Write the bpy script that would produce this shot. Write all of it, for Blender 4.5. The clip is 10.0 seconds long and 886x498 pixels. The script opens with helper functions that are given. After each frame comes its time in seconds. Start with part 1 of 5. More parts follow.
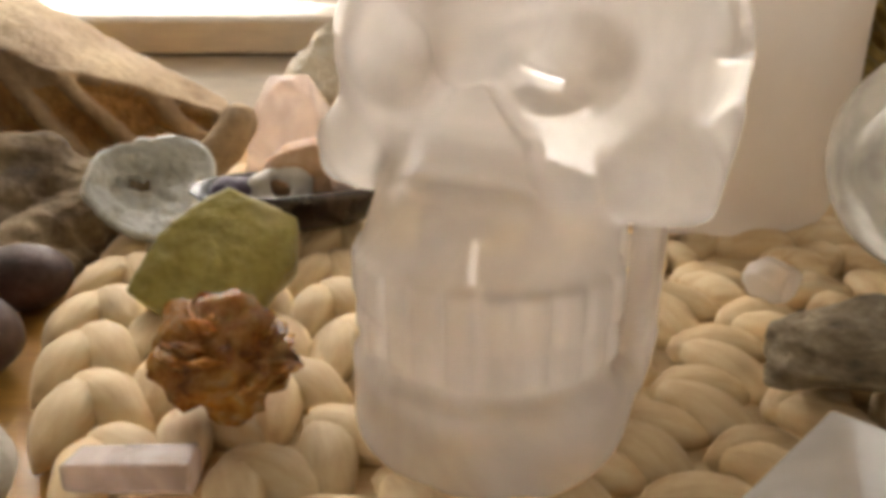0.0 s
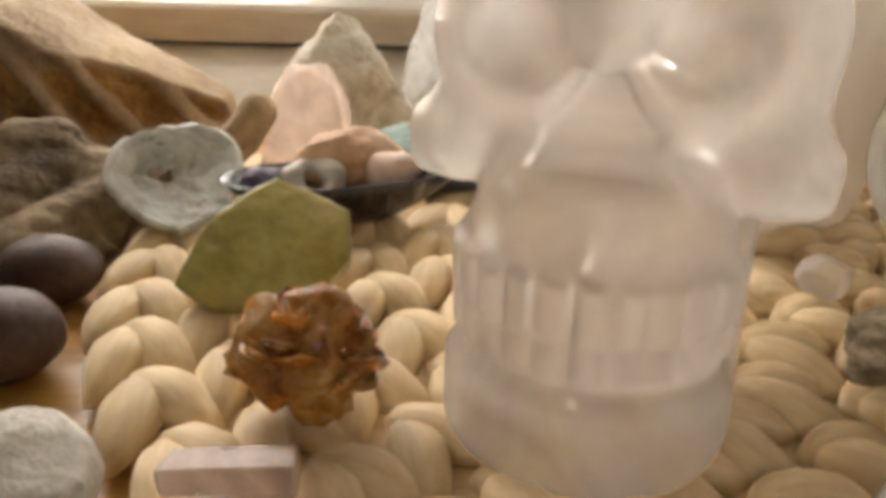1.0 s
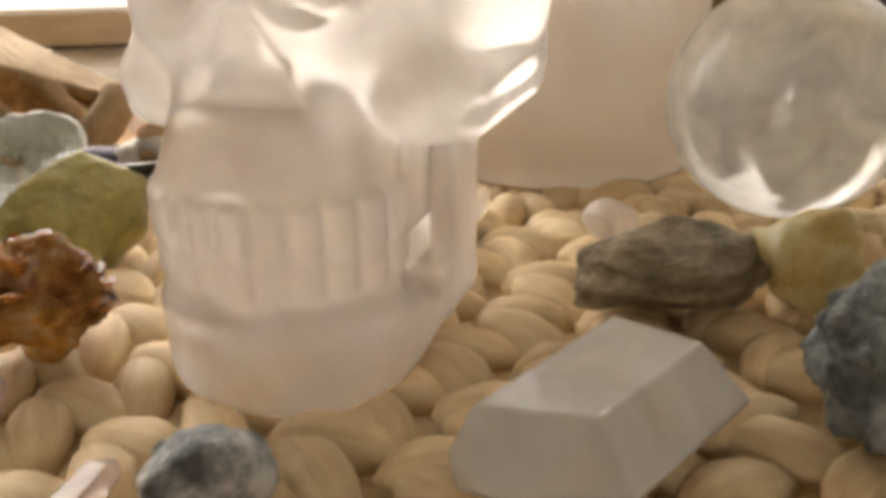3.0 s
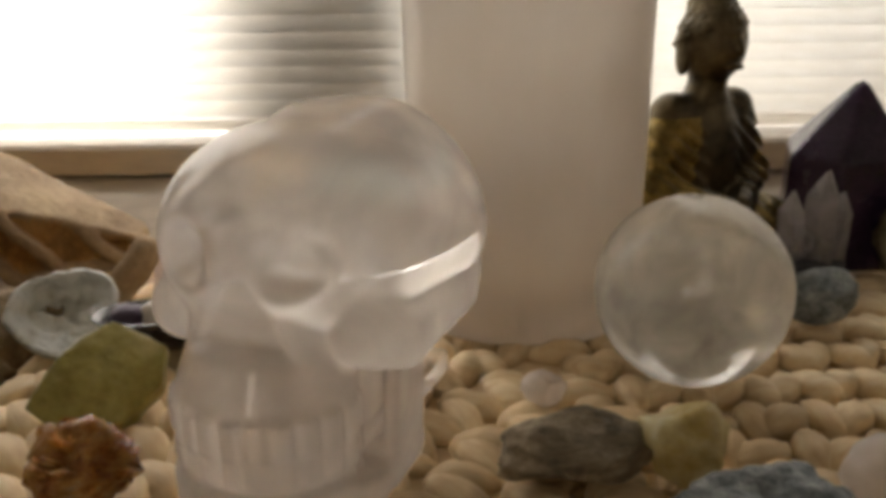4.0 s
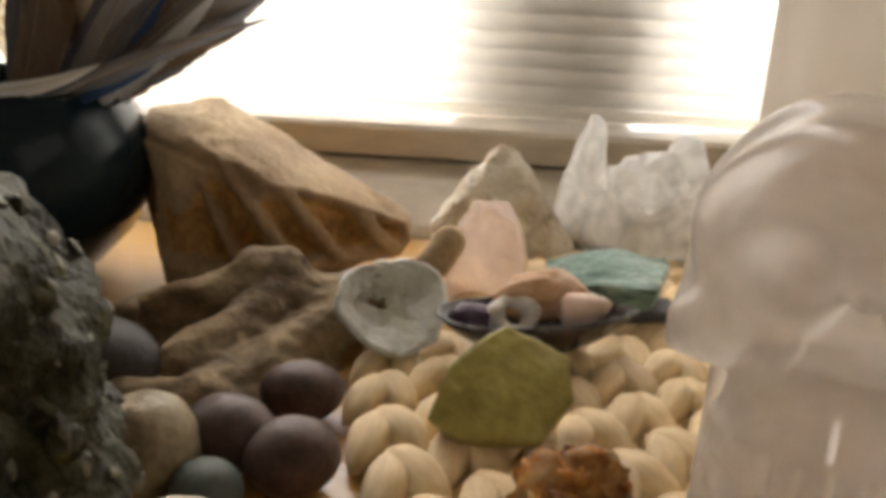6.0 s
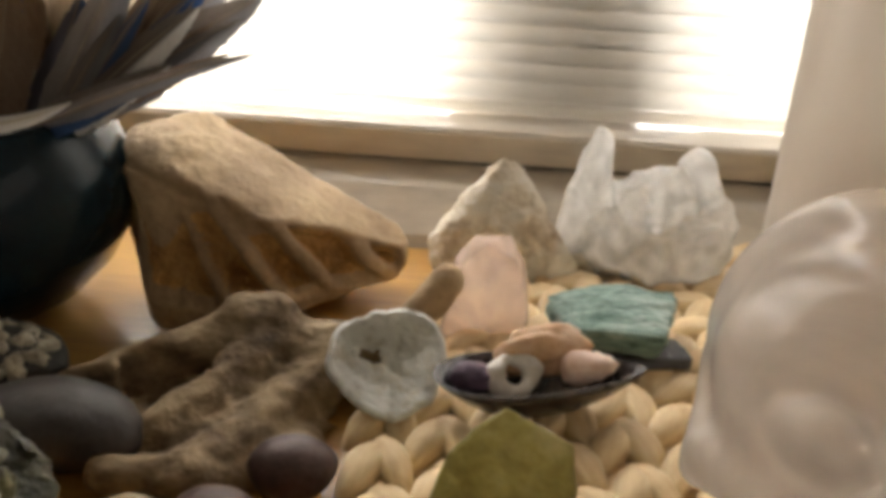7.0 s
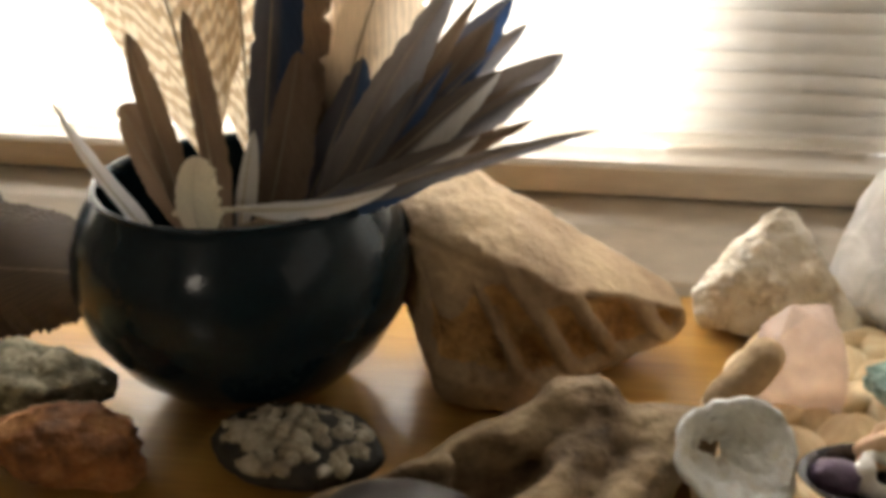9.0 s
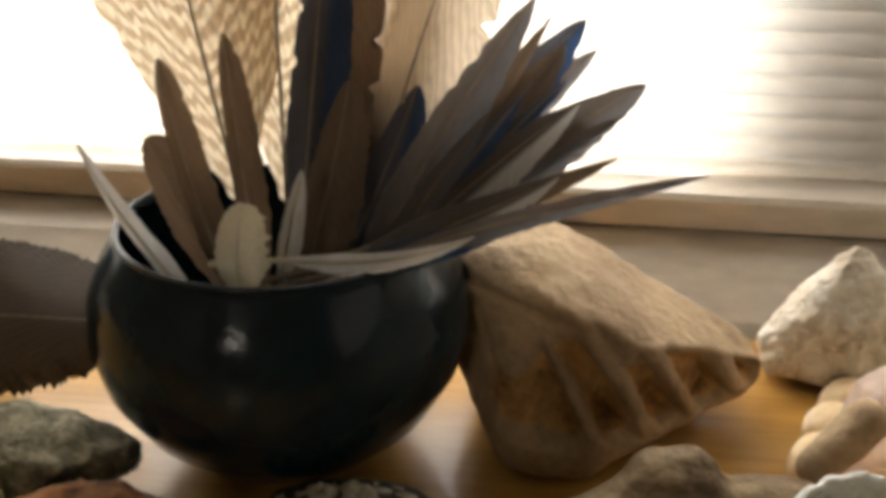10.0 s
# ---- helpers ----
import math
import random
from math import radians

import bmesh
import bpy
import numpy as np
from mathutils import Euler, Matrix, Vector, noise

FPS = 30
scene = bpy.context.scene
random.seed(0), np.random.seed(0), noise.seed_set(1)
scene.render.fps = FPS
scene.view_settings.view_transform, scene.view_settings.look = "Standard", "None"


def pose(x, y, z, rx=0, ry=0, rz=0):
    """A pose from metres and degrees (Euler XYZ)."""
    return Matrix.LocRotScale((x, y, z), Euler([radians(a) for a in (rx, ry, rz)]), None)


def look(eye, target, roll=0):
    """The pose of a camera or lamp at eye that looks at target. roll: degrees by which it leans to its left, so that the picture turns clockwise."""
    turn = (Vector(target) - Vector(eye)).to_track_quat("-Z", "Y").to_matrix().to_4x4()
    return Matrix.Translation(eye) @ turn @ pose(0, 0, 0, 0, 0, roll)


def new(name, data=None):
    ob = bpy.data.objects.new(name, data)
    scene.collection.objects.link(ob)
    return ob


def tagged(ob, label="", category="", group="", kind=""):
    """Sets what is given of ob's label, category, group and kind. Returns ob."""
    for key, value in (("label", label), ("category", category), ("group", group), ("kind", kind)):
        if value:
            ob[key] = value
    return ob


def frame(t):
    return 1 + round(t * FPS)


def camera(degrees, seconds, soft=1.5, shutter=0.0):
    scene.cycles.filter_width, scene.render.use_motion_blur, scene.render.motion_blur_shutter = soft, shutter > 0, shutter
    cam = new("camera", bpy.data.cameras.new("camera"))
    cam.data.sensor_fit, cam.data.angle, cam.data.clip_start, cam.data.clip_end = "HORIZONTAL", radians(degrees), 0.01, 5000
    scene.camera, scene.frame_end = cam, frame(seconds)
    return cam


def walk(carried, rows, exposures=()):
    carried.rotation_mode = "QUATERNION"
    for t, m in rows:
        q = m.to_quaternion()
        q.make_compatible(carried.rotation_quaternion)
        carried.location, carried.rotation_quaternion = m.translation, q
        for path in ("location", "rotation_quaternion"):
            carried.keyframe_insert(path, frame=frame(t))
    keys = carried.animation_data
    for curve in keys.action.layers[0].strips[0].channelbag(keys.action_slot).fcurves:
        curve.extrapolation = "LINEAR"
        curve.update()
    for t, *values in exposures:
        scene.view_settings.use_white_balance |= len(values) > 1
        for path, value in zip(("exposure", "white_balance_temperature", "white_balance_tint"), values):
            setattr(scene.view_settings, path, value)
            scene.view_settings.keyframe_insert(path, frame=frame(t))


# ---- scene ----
cam = camera(56.0, 10.0, soft=4.8)
PATH = [
    (0, (0.001, -0.202, 0.099), (-0.074, 1.646, -0.663), -0.2),
    (0.5, (-0.016, -0.197, 0.1), (-0.001, 1.647, -0.674), 0.7),
    (1, (-0.026, -0.198, 0.096), (0.035, 1.649, -0.669), 1.8),
    (1.5, (-0.018, -0.204, 0.088), (0.07, 1.636, -0.692), 2.0),
    (2, (-0.006, -0.21, 0.085), (0.058, 1.635, -0.685), 1.5),
    (2.5, (0.007, -0.212, 0.085), (0.018, 1.637, -0.677), -0.2),
    (3, (0.032, -0.212, 0.087), (0.022, 1.644, -0.657), -1.7),
    (3.2, (0.041, -0.216, 0.09), (0.006, 1.651, -0.625), -2.3),
    (4.3, (0.048, -0.256, 0.148), (-0.007, 1.651, -0.451), -0.1),
    (4.5, (0.033, -0.26, 0.151), (-0.054, 1.646, -0.446), -0.1),
    (5, (-0.024, -0.255, 0.141), (-0.16, 1.643, -0.477), -0.2),
    (5.5, (-0.06, -0.243, 0.131), (-0.16, 1.643, -0.527), 2.2),
    (5.7, (-0.071, -0.233, 0.123), (-0.159, 1.669, -0.488), 2.6),
    (6.8, (-0.07, -0.202, 0.157), (-0.094, 1.634, -0.636), 3.9),
    (7, (-0.074, -0.193, 0.16), (-0.125, 1.639, -0.641), 3.5),
    (7.5, (-0.088, -0.169, 0.182), (-0.19, 1.654, -0.634), 2.3),
    (8, (-0.102, -0.168, 0.179), (-0.213, 1.656, -0.634), 2.7),
    (8.5, (-0.131, -0.167, 0.175), (-0.272, 1.639, -0.673), 2.0),
    (9, (-0.16, -0.17, 0.178), (-0.353, 1.63, -0.67), 0.7),
    (9.5, (-0.186, -0.165, 0.178), (-0.385, 1.638, -0.666), 1.0),
    (10, (-0.193, -0.14, 0.178), (-0.312, 1.672, -0.662), 1.7),
]
EXPOSURES = [(0.0, 0.42), (3.2, 0.57), (4.3, -0.66), (5.0, -0.34), (5.7, 0.03), (7.0, 0.03), (7.5, -0.48), (8.0, -0.54), (8.5, 0.02), (9.0, 0.20), (9.5, 0.18), (10.0, 0.00)]
walk(cam, [(t, look(eye, target, roll)) for t, eye, target, roll in PATH], EXPOSURES)

WINDOW_POWER, FAR_POWER, SIDE_POWER = 38.0, 5.5, 4.2

# ---- world and lights ----
world = bpy.data.worlds.new("sky")
scene.world = world
world.use_nodes = True
wn = world.node_tree.nodes
sky = wn.new("ShaderNodeTexSky")
sky.sky_type, sky.sun_disc = "NISHITA", False
sky.sun_elevation, sky.sun_rotation = radians(38), radians(-25)
wn["Background"].inputs[1].default_value = 0.12
world.node_tree.links.new(sky.outputs[0], wn["Background"].inputs[0])


def area(name, m, w, h, power, colour):
    data = bpy.data.lights.new(name, "AREA")
    data.shape, data.size, data.size_y, data.energy, data.color = "RECTANGLE", w, h, power, colour
    ob = new(name, data)
    ob.matrix_world = m
    return ob


# daylight in the opening behind the blind, and in the window across the room
area("window_daylight", look((-0.48, 0.60, 0.30), (-0.48, -1, 0.30)), 1.25, 0.62, WINDOW_POWER, (1.0, 0.985, 0.96))
area("far_window_daylight", look((-1.05, -2.94, 1.02), (-0.9, 0, 0.55)), 0.4, 0.55, FAR_POWER, (1.0, 0.88, 0.74))
# added fill from the right, with no known source there
area("side_fill", look((1.94, -1.2, 0.75), (0, -1.0, 0.3)), 1.8, 1.5, SIDE_POWER, (1.0, 0.88, 0.74))

# ---- materials ----
def material(name, colours, scale=60.0, rough=0.6, bump=0.3, fine=6.0, stretch=(1, 1, 1), spread=0.35, grain="NOISE",
             transmit=0.0, through_light=0.0, ior=1.5, metal=0.0, coat=0.0, depth=0.002, detail=8.0, vary=0.0, sheen=0.0):
    """Noise in object space at two scales between the colours, with relief."""
    m = bpy.data.materials.new(name)
    m.use_nodes = True
    nt = m.node_tree
    n, l = nt.nodes, nt.links
    b = n["Principled BSDF"]
    co = n.new("ShaderNodeTexCoord")
    mp = n.new("ShaderNodeMapping")
    mp.inputs["Scale"].default_value = stretch
    l.new(co.outputs["Object"], mp.inputs["Vector"])
    big = n.new("ShaderNodeTexNoise")
    big.inputs["Scale"].default_value, big.inputs["Detail"].default_value, big.inputs["Roughness"].default_value = scale, detail, 0.65
    l.new(mp.outputs[0], big.inputs["Vector"])
    ramp = n.new("ShaderNodeValToRGB")
    els = ramp.color_ramp.elements
    while len(els) < len(colours):
        els.new(0.5)
    for i, c in enumerate(colours):
        els[i].position = 0.5 + spread * (i / max(1, len(colours) - 1) - 0.5)
        els[i].color = (*c, 1)
    l.new(big.outputs["Fac"], ramp.inputs[0])
    if grain == "VORONOI":
        small = n.new("ShaderNodeTexVoronoi")
        small.inputs["Scale"].default_value = scale * fine
        fac = small.outputs["Distance"]
    else:
        small = n.new("ShaderNodeTexNoise")
        small.inputs["Scale"].default_value, small.inputs["Detail"].default_value = scale * fine, 4
        fac = small.outputs["Fac"]
    l.new(mp.outputs[0], small.inputs["Vector"])
    mix = n.new("ShaderNodeMixRGB")
    mix.blend_type = "OVERLAY"
    mix.inputs[0].default_value = 0.3
    l.new(ramp.outputs[0], mix.inputs[1])
    l.new(fac, mix.inputs[2])
    colour = mix.outputs[0]
    if vary:
        info = n.new("ShaderNodeObjectInfo")
        hsv = n.new("ShaderNodeHueSaturation")
        rng = n.new("ShaderNodeMapRange")
        rng.inputs["To Min"].default_value, rng.inputs["To Max"].default_value = 1 - vary, 1 + vary
        l.new(info.outputs["Random"], rng.inputs["Value"])
        l.new(rng.outputs[0], hsv.inputs["Value"])
        l.new(colour, hsv.inputs["Color"])
        colour = hsv.outputs[0]
    l.new(colour, b.inputs["Base Color"])
    add = n.new("ShaderNodeMath")
    add.operation = "ADD"
    l.new(big.outputs["Fac"], add.inputs[0])
    l.new(fac, add.inputs[1])
    bp = n.new("ShaderNodeBump")
    bp.inputs["Strength"].default_value, bp.inputs["Distance"].default_value = bump, depth
    l.new(add.outputs[0], bp.inputs["Height"])
    l.new(bp.outputs[0], b.inputs["Normal"])
    rr = n.new("ShaderNodeMapRange")
    rr.inputs["To Min"].default_value, rr.inputs["To Max"].default_value = max(0.02, rough - 0.1), min(1, rough + 0.1)
    l.new(big.outputs["Fac"], rr.inputs["Value"])
    l.new(rr.outputs[0], b.inputs["Roughness"])
    b.inputs["Metallic"].default_value, b.inputs["IOR"].default_value = metal, ior
    b.inputs["Transmission Weight"].default_value, b.inputs["Coat Weight"].default_value = transmit, coat
    b.inputs["Sheen Weight"].default_value = sheen
    if through_light:
        tl = n.new("ShaderNodeBsdfTranslucent")
        l.new(colour, tl.inputs["Color"])
        ms = n.new("ShaderNodeMixShader")
        ms.inputs[0].default_value = through_light
        l.new(b.outputs[0], ms.inputs[1])
        l.new(tl.outputs[0], ms.inputs[2])
        l.new(ms.outputs[0], n["Material Output"].inputs[0])
    return m


def crystal_material(name, tint=(1, 1, 1), milk=0.3, milk_colour=(0.9, 0.86, 0.82), rough=0.06, scale=40.0, ior=1.54, bump=0.15, spread=0.5, glow=0.5, clear=0.0):
    """Clear quartz with milky veils inside: glass, part of it straight through, mixed with scattering white by a soft noise."""
    m = bpy.data.materials.new(name)
    m.use_nodes = True
    nt = m.node_tree
    n, l = nt.nodes, nt.links
    b = n["Principled BSDF"]
    b.inputs["Base Color"].default_value = (*tint, 1)
    b.inputs["Roughness"].default_value, b.inputs["IOR"].default_value, b.inputs["Transmission Weight"].default_value = rough, ior, 1
    co = n.new("ShaderNodeTexCoord")
    no = n.new("ShaderNodeTexNoise")
    no.inputs["Scale"].default_value, no.inputs["Detail"].default_value, no.inputs["Distortion"].default_value = scale, 6, 0.6
    l.new(co.outputs["Object"], no.inputs["Vector"])
    rg = n.new("ShaderNodeMapRange")
    rg.inputs["From Min"].default_value, rg.inputs["From Max"].default_value = 0.5 - spread / 2, 0.5 + spread / 2
    rg.inputs["To Min"].default_value, rg.inputs["To Max"].default_value = max(0, milk - 0.3), min(1, milk + 0.3)
    l.new(no.outputs["Fac"], rg.inputs["Value"])
    bp = n.new("ShaderNodeBump")
    bp.inputs["Strength"].default_value, bp.inputs["Distance"].default_value = bump, 0.002
    l.new(no.outputs["Fac"], bp.inputs["Height"])
    l.new(bp.outputs[0], b.inputs["Normal"])
    df, tl = n.new("ShaderNodeBsdfPrincipled"), n.new("ShaderNodeBsdfTranslucent")
    df.inputs["Base Color"].default_value = tl.inputs["Color"].default_value = (*milk_colour, 1)
    df.inputs["Roughness"].default_value, df.inputs["IOR"].default_value = max(rough, 0.08), ior
    l.new(bp.outputs[0], df.inputs["Normal"])
    half = n.new("ShaderNodeMixShader")
    half.inputs[0].default_value = glow
    l.new(df.outputs[0], half.inputs[1])
    l.new(tl.outputs[0], half.inputs[2])
    ms = n.new("ShaderNodeMixShader")
    l.new(rg.outputs[0], ms.inputs[0])
    l.new(b.outputs[0], ms.inputs[1])
    l.new(half.outputs[0], ms.inputs[2])
    if clear:
        tp, mc = n.new("ShaderNodeBsdfTransparent"), n.new("ShaderNodeMixShader")
        tp.inputs["Color"].default_value = (*tint, 1)
        mc.inputs[0].default_value = clear
        l.new(b.outputs[0], mc.inputs[1])
        l.new(tp.outputs[0], mc.inputs[2])
        l.new(mc.outputs[0], ms.inputs[1])
    l.new(ms.outputs[0], n["Material Output"].inputs[0])
    return m


M = {}
M["wood"] = material("honey_pine", [(0.38, 0.19, 0.038), (0.45, 0.24, 0.052), (0.49, 0.275, 0.066)], 14, 0.32, 0.12, 7, (0.35, 5, 5), coat=0.25, depth=0.0006)
M["upvc"] = material("aged_white_plastic", [(0.46, 0.395, 0.315), (0.51, 0.445, 0.36), (0.53, 0.47, 0.385)], 4, 0.30, 0.015, 40, (0.3, 1, 1), coat=0.2, depth=0.0003, detail=3.0)
M["gap"] = material("groove_shade_dark", [(0.03, 0.025, 0.02), (0.05, 0.045, 0.04)], 30, 0.8)
M["wall"] = material("cream_paint", [(0.72, 0.66, 0.57), (0.78, 0.73, 0.65)], 3, 0.8, 0.1, 60)
M["ceiling"] = material("white_paint", [(0.78, 0.76, 0.72), (0.82, 0.80, 0.76)], 3, 0.85, 0.1, 60)
M["floor"] = material("carpet", [(0.30, 0.23, 0.16), (0.40, 0.32, 0.24)], 20, 0.95, 0.4, 20)
M["slat"] = material("blind_fabric", [(0.74, 0.70, 0.64), (0.80, 0.77, 0.71)], 25, 0.5, 0.05, 9, (0.3, 1, 1), through_light=0.7)
M["strand"] = material("woven_leaf", [(0.62, 0.43, 0.21), (0.79, 0.61, 0.36), (0.86, 0.71, 0.47)], 60, 0.6, 0.3, 4, (0.3, 1.6, 1.6), vary=0.10, depth=0.0010)
M["skull"] = crystal_material("clear_quartz", (0.998, 0.975, 0.955), 0.40, (1.0, 0.95, 0.915), 0.025, 26, glow=0.70, spread=0.9, bump=0.03, clear=0.10)
M["ball"] = crystal_material("clear_ball_quartz", (0.98, 0.97, 0.95), 0.46, (0.93, 0.92, 0.87), 0.06, 60, spread=0.7, glow=0.65, bump=0.04, clear=0.08)
# extra milk whitens the facets in place of bright window reflections
M["point"] = crystal_material("polished_quartz", (0.995, 0.985, 0.98), 0.68, (1.0, 0.99, 0.985), 0.02, 45, glow=0.28, spread=1.0, bump=0.02, clear=0.08)
M["pebble_quartz"] = crystal_material("frosted_quartz", (0.97, 0.93, 0.9), 0.5, (0.86, 0.78, 0.72), 0.3, 90)
M["cluster"] = crystal_material("quartz_cluster", (0.99, 0.98, 0.97), 0.58, (0.98, 0.97, 0.95), 0.12, 60, bump=0.08, glow=0.8)
M["cluster_matrix"] = material("quartz_matrix", [(0.50, 0.40, 0.28), (0.72, 0.65, 0.54), (0.84, 0.81, 0.75)], 90, 0.6, 0.8)
M["selenite"] = crystal_material("satin_selenite", (0.98, 0.93, 0.87), 0.80, (0.70, 0.62, 0.54), 0.3, 12, bump=0.05, glow=0.4)
M["rose"] = crystal_material("rose_quartz", (0.97, 0.89, 0.84), 0.6, (0.86, 0.72, 0.63), 0.2, 45)
M["pink_point"] = crystal_material("pink_quartz", (0.97, 0.88, 0.85), 0.5, (0.82, 0.68, 0.62), 0.12, 80)
M["sandstone"] = material("sandstone", [(0.21, 0.13, 0.065), (0.36, 0.25, 0.14), (0.47, 0.345, 0.20), (0.44, 0.28, 0.125)], 26, 0.85, 0.6, 12, spread=0.5, depth=0.002)
M["ochre"] = material("ochre_sandstone", [(0.26, 0.14, 0.05), (0.50, 0.28, 0.09), (0.60, 0.38, 0.15)], 60, 0.85, 0.9, 7, depth=0.003)
M["pale_rock"] = material("flint_crust", [(0.40, 0.29, 0.17), (0.70, 0.61, 0.47), (0.82, 0.76, 0.64), (0.86, 0.82, 0.73)], 55, 0.8, 1.0, 6, depth=0.003)
M["driftwood"] = material("driftwood", [(0.055, 0.035, 0.018), (0.18, 0.12, 0.062), (0.31, 0.225, 0.125), (0.40, 0.30, 0.175)], 40, 0.8, 0.8, 7, (1, 1, 1.3), spread=0.42, depth=0.002)
M["egg"] = material("dark_red_stone", [(0.05, 0.026, 0.021), (0.095, 0.052, 0.043), (0.135, 0.085, 0.072)], 60, 0.45, 0.15, 8)
M["dark_pebble"] = material("grey_brown_stone", [(0.03, 0.024, 0.021), (0.055, 0.045, 0.041)], 40, 0.5, 0.2, 10)
M["green_pebble"] = material("green_grey_stone", [(0.05, 0.06, 0.052), (0.10, 0.115, 0.10)], 50, 0.5, 0.2, 10)
M["tan_pebble"] = material("tan_stone", [(0.15, 0.10, 0.045), (0.30, 0.23, 0.13), (0.42, 0.35, 0.23)], 45, 0.45, 0.3, 8, coat=0.15)
M["white_pebble"] = material("chalk_stone", [(0.45, 0.40, 0.33), (0.66, 0.62, 0.55), (0.72, 0.69, 0.62)], 70, 0.75, 0.5, 7, spread=0.3)
M["spar"] = material("glittering_green_rock", [(0.007, 0.007, 0.002), (0.026, 0.025, 0.008), (0.07, 0.066, 0.024), (0.18, 0.17, 0.09)], 110, 0.55, 1.0, 4, spread=0.5, depth=0.003)
M["spar_crystal"] = material("dark_spar", [(0.009, 0.009, 0.003), (0.038, 0.036, 0.011), (0.11, 0.103, 0.042)], 140, 0.32, 0.5, 4, vary=0.6, depth=0.002)
M["flake"] = material("spar_flake", [(0.12, 0.12, 0.08), (0.36, 0.35, 0.27), (0.62, 0.61, 0.53)], 200, 0.15, 0.2, 3, vary=0.6, coat=0.5)
M["olive"] = material("olive_serpentine", [(0.22, 0.17, 0.025), (0.38, 0.32, 0.075), (0.56, 0.49, 0.22)], 34, 0.36, 0.4, 7, coat=0.25)
M["amber"] = material("amber_calcite", [(0.10, 0.035, 0.008), (0.56, 0.21, 0.030), (0.86, 0.46, 0.10), (0.90, 0.68, 0.36)], 90, 0.12, 0.6, 4, coat=0.4, transmit=0.2, depth=0.002, vary=0.35, through_light=0.3)
M["shell_grey"] = material("weathered_shell", [(0.58, 0.54, 0.45), (0.84, 0.85, 0.81), (0.93, 0.94, 0.91), (0.80, 0.74, 0.62)], 60, 0.42, 0.9, 5, coat=0.2, through_light=0.2, spread=0.36, depth=0.003)
M["mussel"] = material("mussel_shell", [(0.012, 0.009, 0.009), (0.035, 0.024, 0.024), (0.08, 0.055, 0.045)], 50, 0.25, 0.3, 6, (3, 0.6, 1), coat=0.5)
M["purple"] = material("purple_stone", [(0.05, 0.03, 0.06), (0.12, 0.075, 0.12)], 90, 0.4)
M["white_shell"] = material("white_shell", [(0.62, 0.57, 0.5), (0.8, 0.77, 0.71)], 90, 0.45, 0.4)
M["orange_shell"] = material("apricot_shell", [(0.60, 0.33, 0.13), (0.78, 0.52, 0.33), (0.82, 0.66, 0.52)], 60, 0.4, 0.3)
M["pink_shell"] = material("pink_shell", [(0.74, 0.5, 0.38), (0.82, 0.66, 0.55)], 60, 0.4, 0.3)
M["green_slab"] = material("fuchsite", [(0.07, 0.15, 0.115), (0.27, 0.41, 0.35), (0.56, 0.68, 0.62)], 60, 0.4, 0.9, 4, (1, 3, 4), coat=0.3, depth=0.003)
M["dark_grey"] = material("plain_dark_grey", [(0.03, 0.032, 0.038), (0.06, 0.062, 0.07)], 60, 0.5, 0.5)
M["grey_pebble"] = material("grey_white_stone", [(0.11, 0.115, 0.12), (0.27, 0.275, 0.28), (0.60, 0.60, 0.59), (0.74, 0.73, 0.71)], 100, 0.5, 0.4, 4, spread=0.28)
M["labradorite"] = material("brown_striped_agate", [(0.11, 0.088, 0.052), (0.27, 0.212, 0.13), (0.48, 0.40, 0.275)], 110, 0.55, 0.6, 5, (1, 1, 2.5), depth=0.002)
M["yellow"] = material("yellow_calcite", [(0.58, 0.42, 0.12), (0.76, 0.66, 0.34), (0.85, 0.81, 0.62)], 70, 0.35, 0.4, coat=0.2, through_light=0.25)
M["bluegrey"] = material("blue_grey_stone", [(0.05, 0.06, 0.066), (0.12, 0.14, 0.15), (0.30, 0.33, 0.34), (0.5, 0.52, 0.52)], 130, 0.4, 0.6, 5, spread=0.4, coat=0.2)
M["pot"] = material("dark_glaze", [(0.004, 0.011, 0.015), (0.006, 0.015, 0.021), (0.010, 0.022, 0.028)], 18, 0.15, 0.06, 20, ior=1.33)
M["bronze"] = material("aged_bronze", [(0.035, 0.027, 0.016), (0.10, 0.078, 0.042), (0.18, 0.14, 0.075)], 50, 0.38, 0.3, 5, metal=0.7)
M["gilt"] = material("worn_gilt", [(0.07, 0.052, 0.018), (0.19, 0.14, 0.046), (0.36, 0.26, 0.085), (0.46, 0.34, 0.12)], 90, 0.36, 0.4, 4, metal=0.75, spread=0.6)
M["amethyst"] = material("dark_amethyst", [(0.016, 0.008, 0.022), (0.04, 0.02, 0.05)], 60, 0.25, 0.3, coat=0.2)
M["red_stone"] = material("red_brown_rock", [(0.09, 0.034, 0.010), (0.27, 0.110, 0.032), (0.42, 0.205, 0.070)], 60, 0.85, 0.9, depth=0.003)
M["lichen_stone"] = material("mottled_grey_rock", [(0.05, 0.044, 0.024), (0.18, 0.155, 0.09), (0.42, 0.38, 0.26)], 90, 0.85, 1.0, depth=0.003)
M["tan_rock"] = material("tan_green_rock", [(0.14, 0.12, 0.045), (0.28, 0.24, 0.10), (0.37, 0.32, 0.155)], 40, 0.75, 0.6)
M["barnacle_base"] = material("dark_barnacle_stone", [(0.014, 0.013, 0.010), (0.045, 0.042, 0.033)], 60, 0.75, 0.6)
M["barnacle"] = material("barnacle_crust", [(0.15, 0.12, 0.075), (0.39, 0.345, 0.25), (0.56, 0.52, 0.42)], 130, 0.7, 0.8)
M["glass_grey"] = crystal_material("smoky_grey_crystal", (0.66, 0.70, 0.74), 0.6, (0.22, 0.235, 0.25), 0.15, 50)
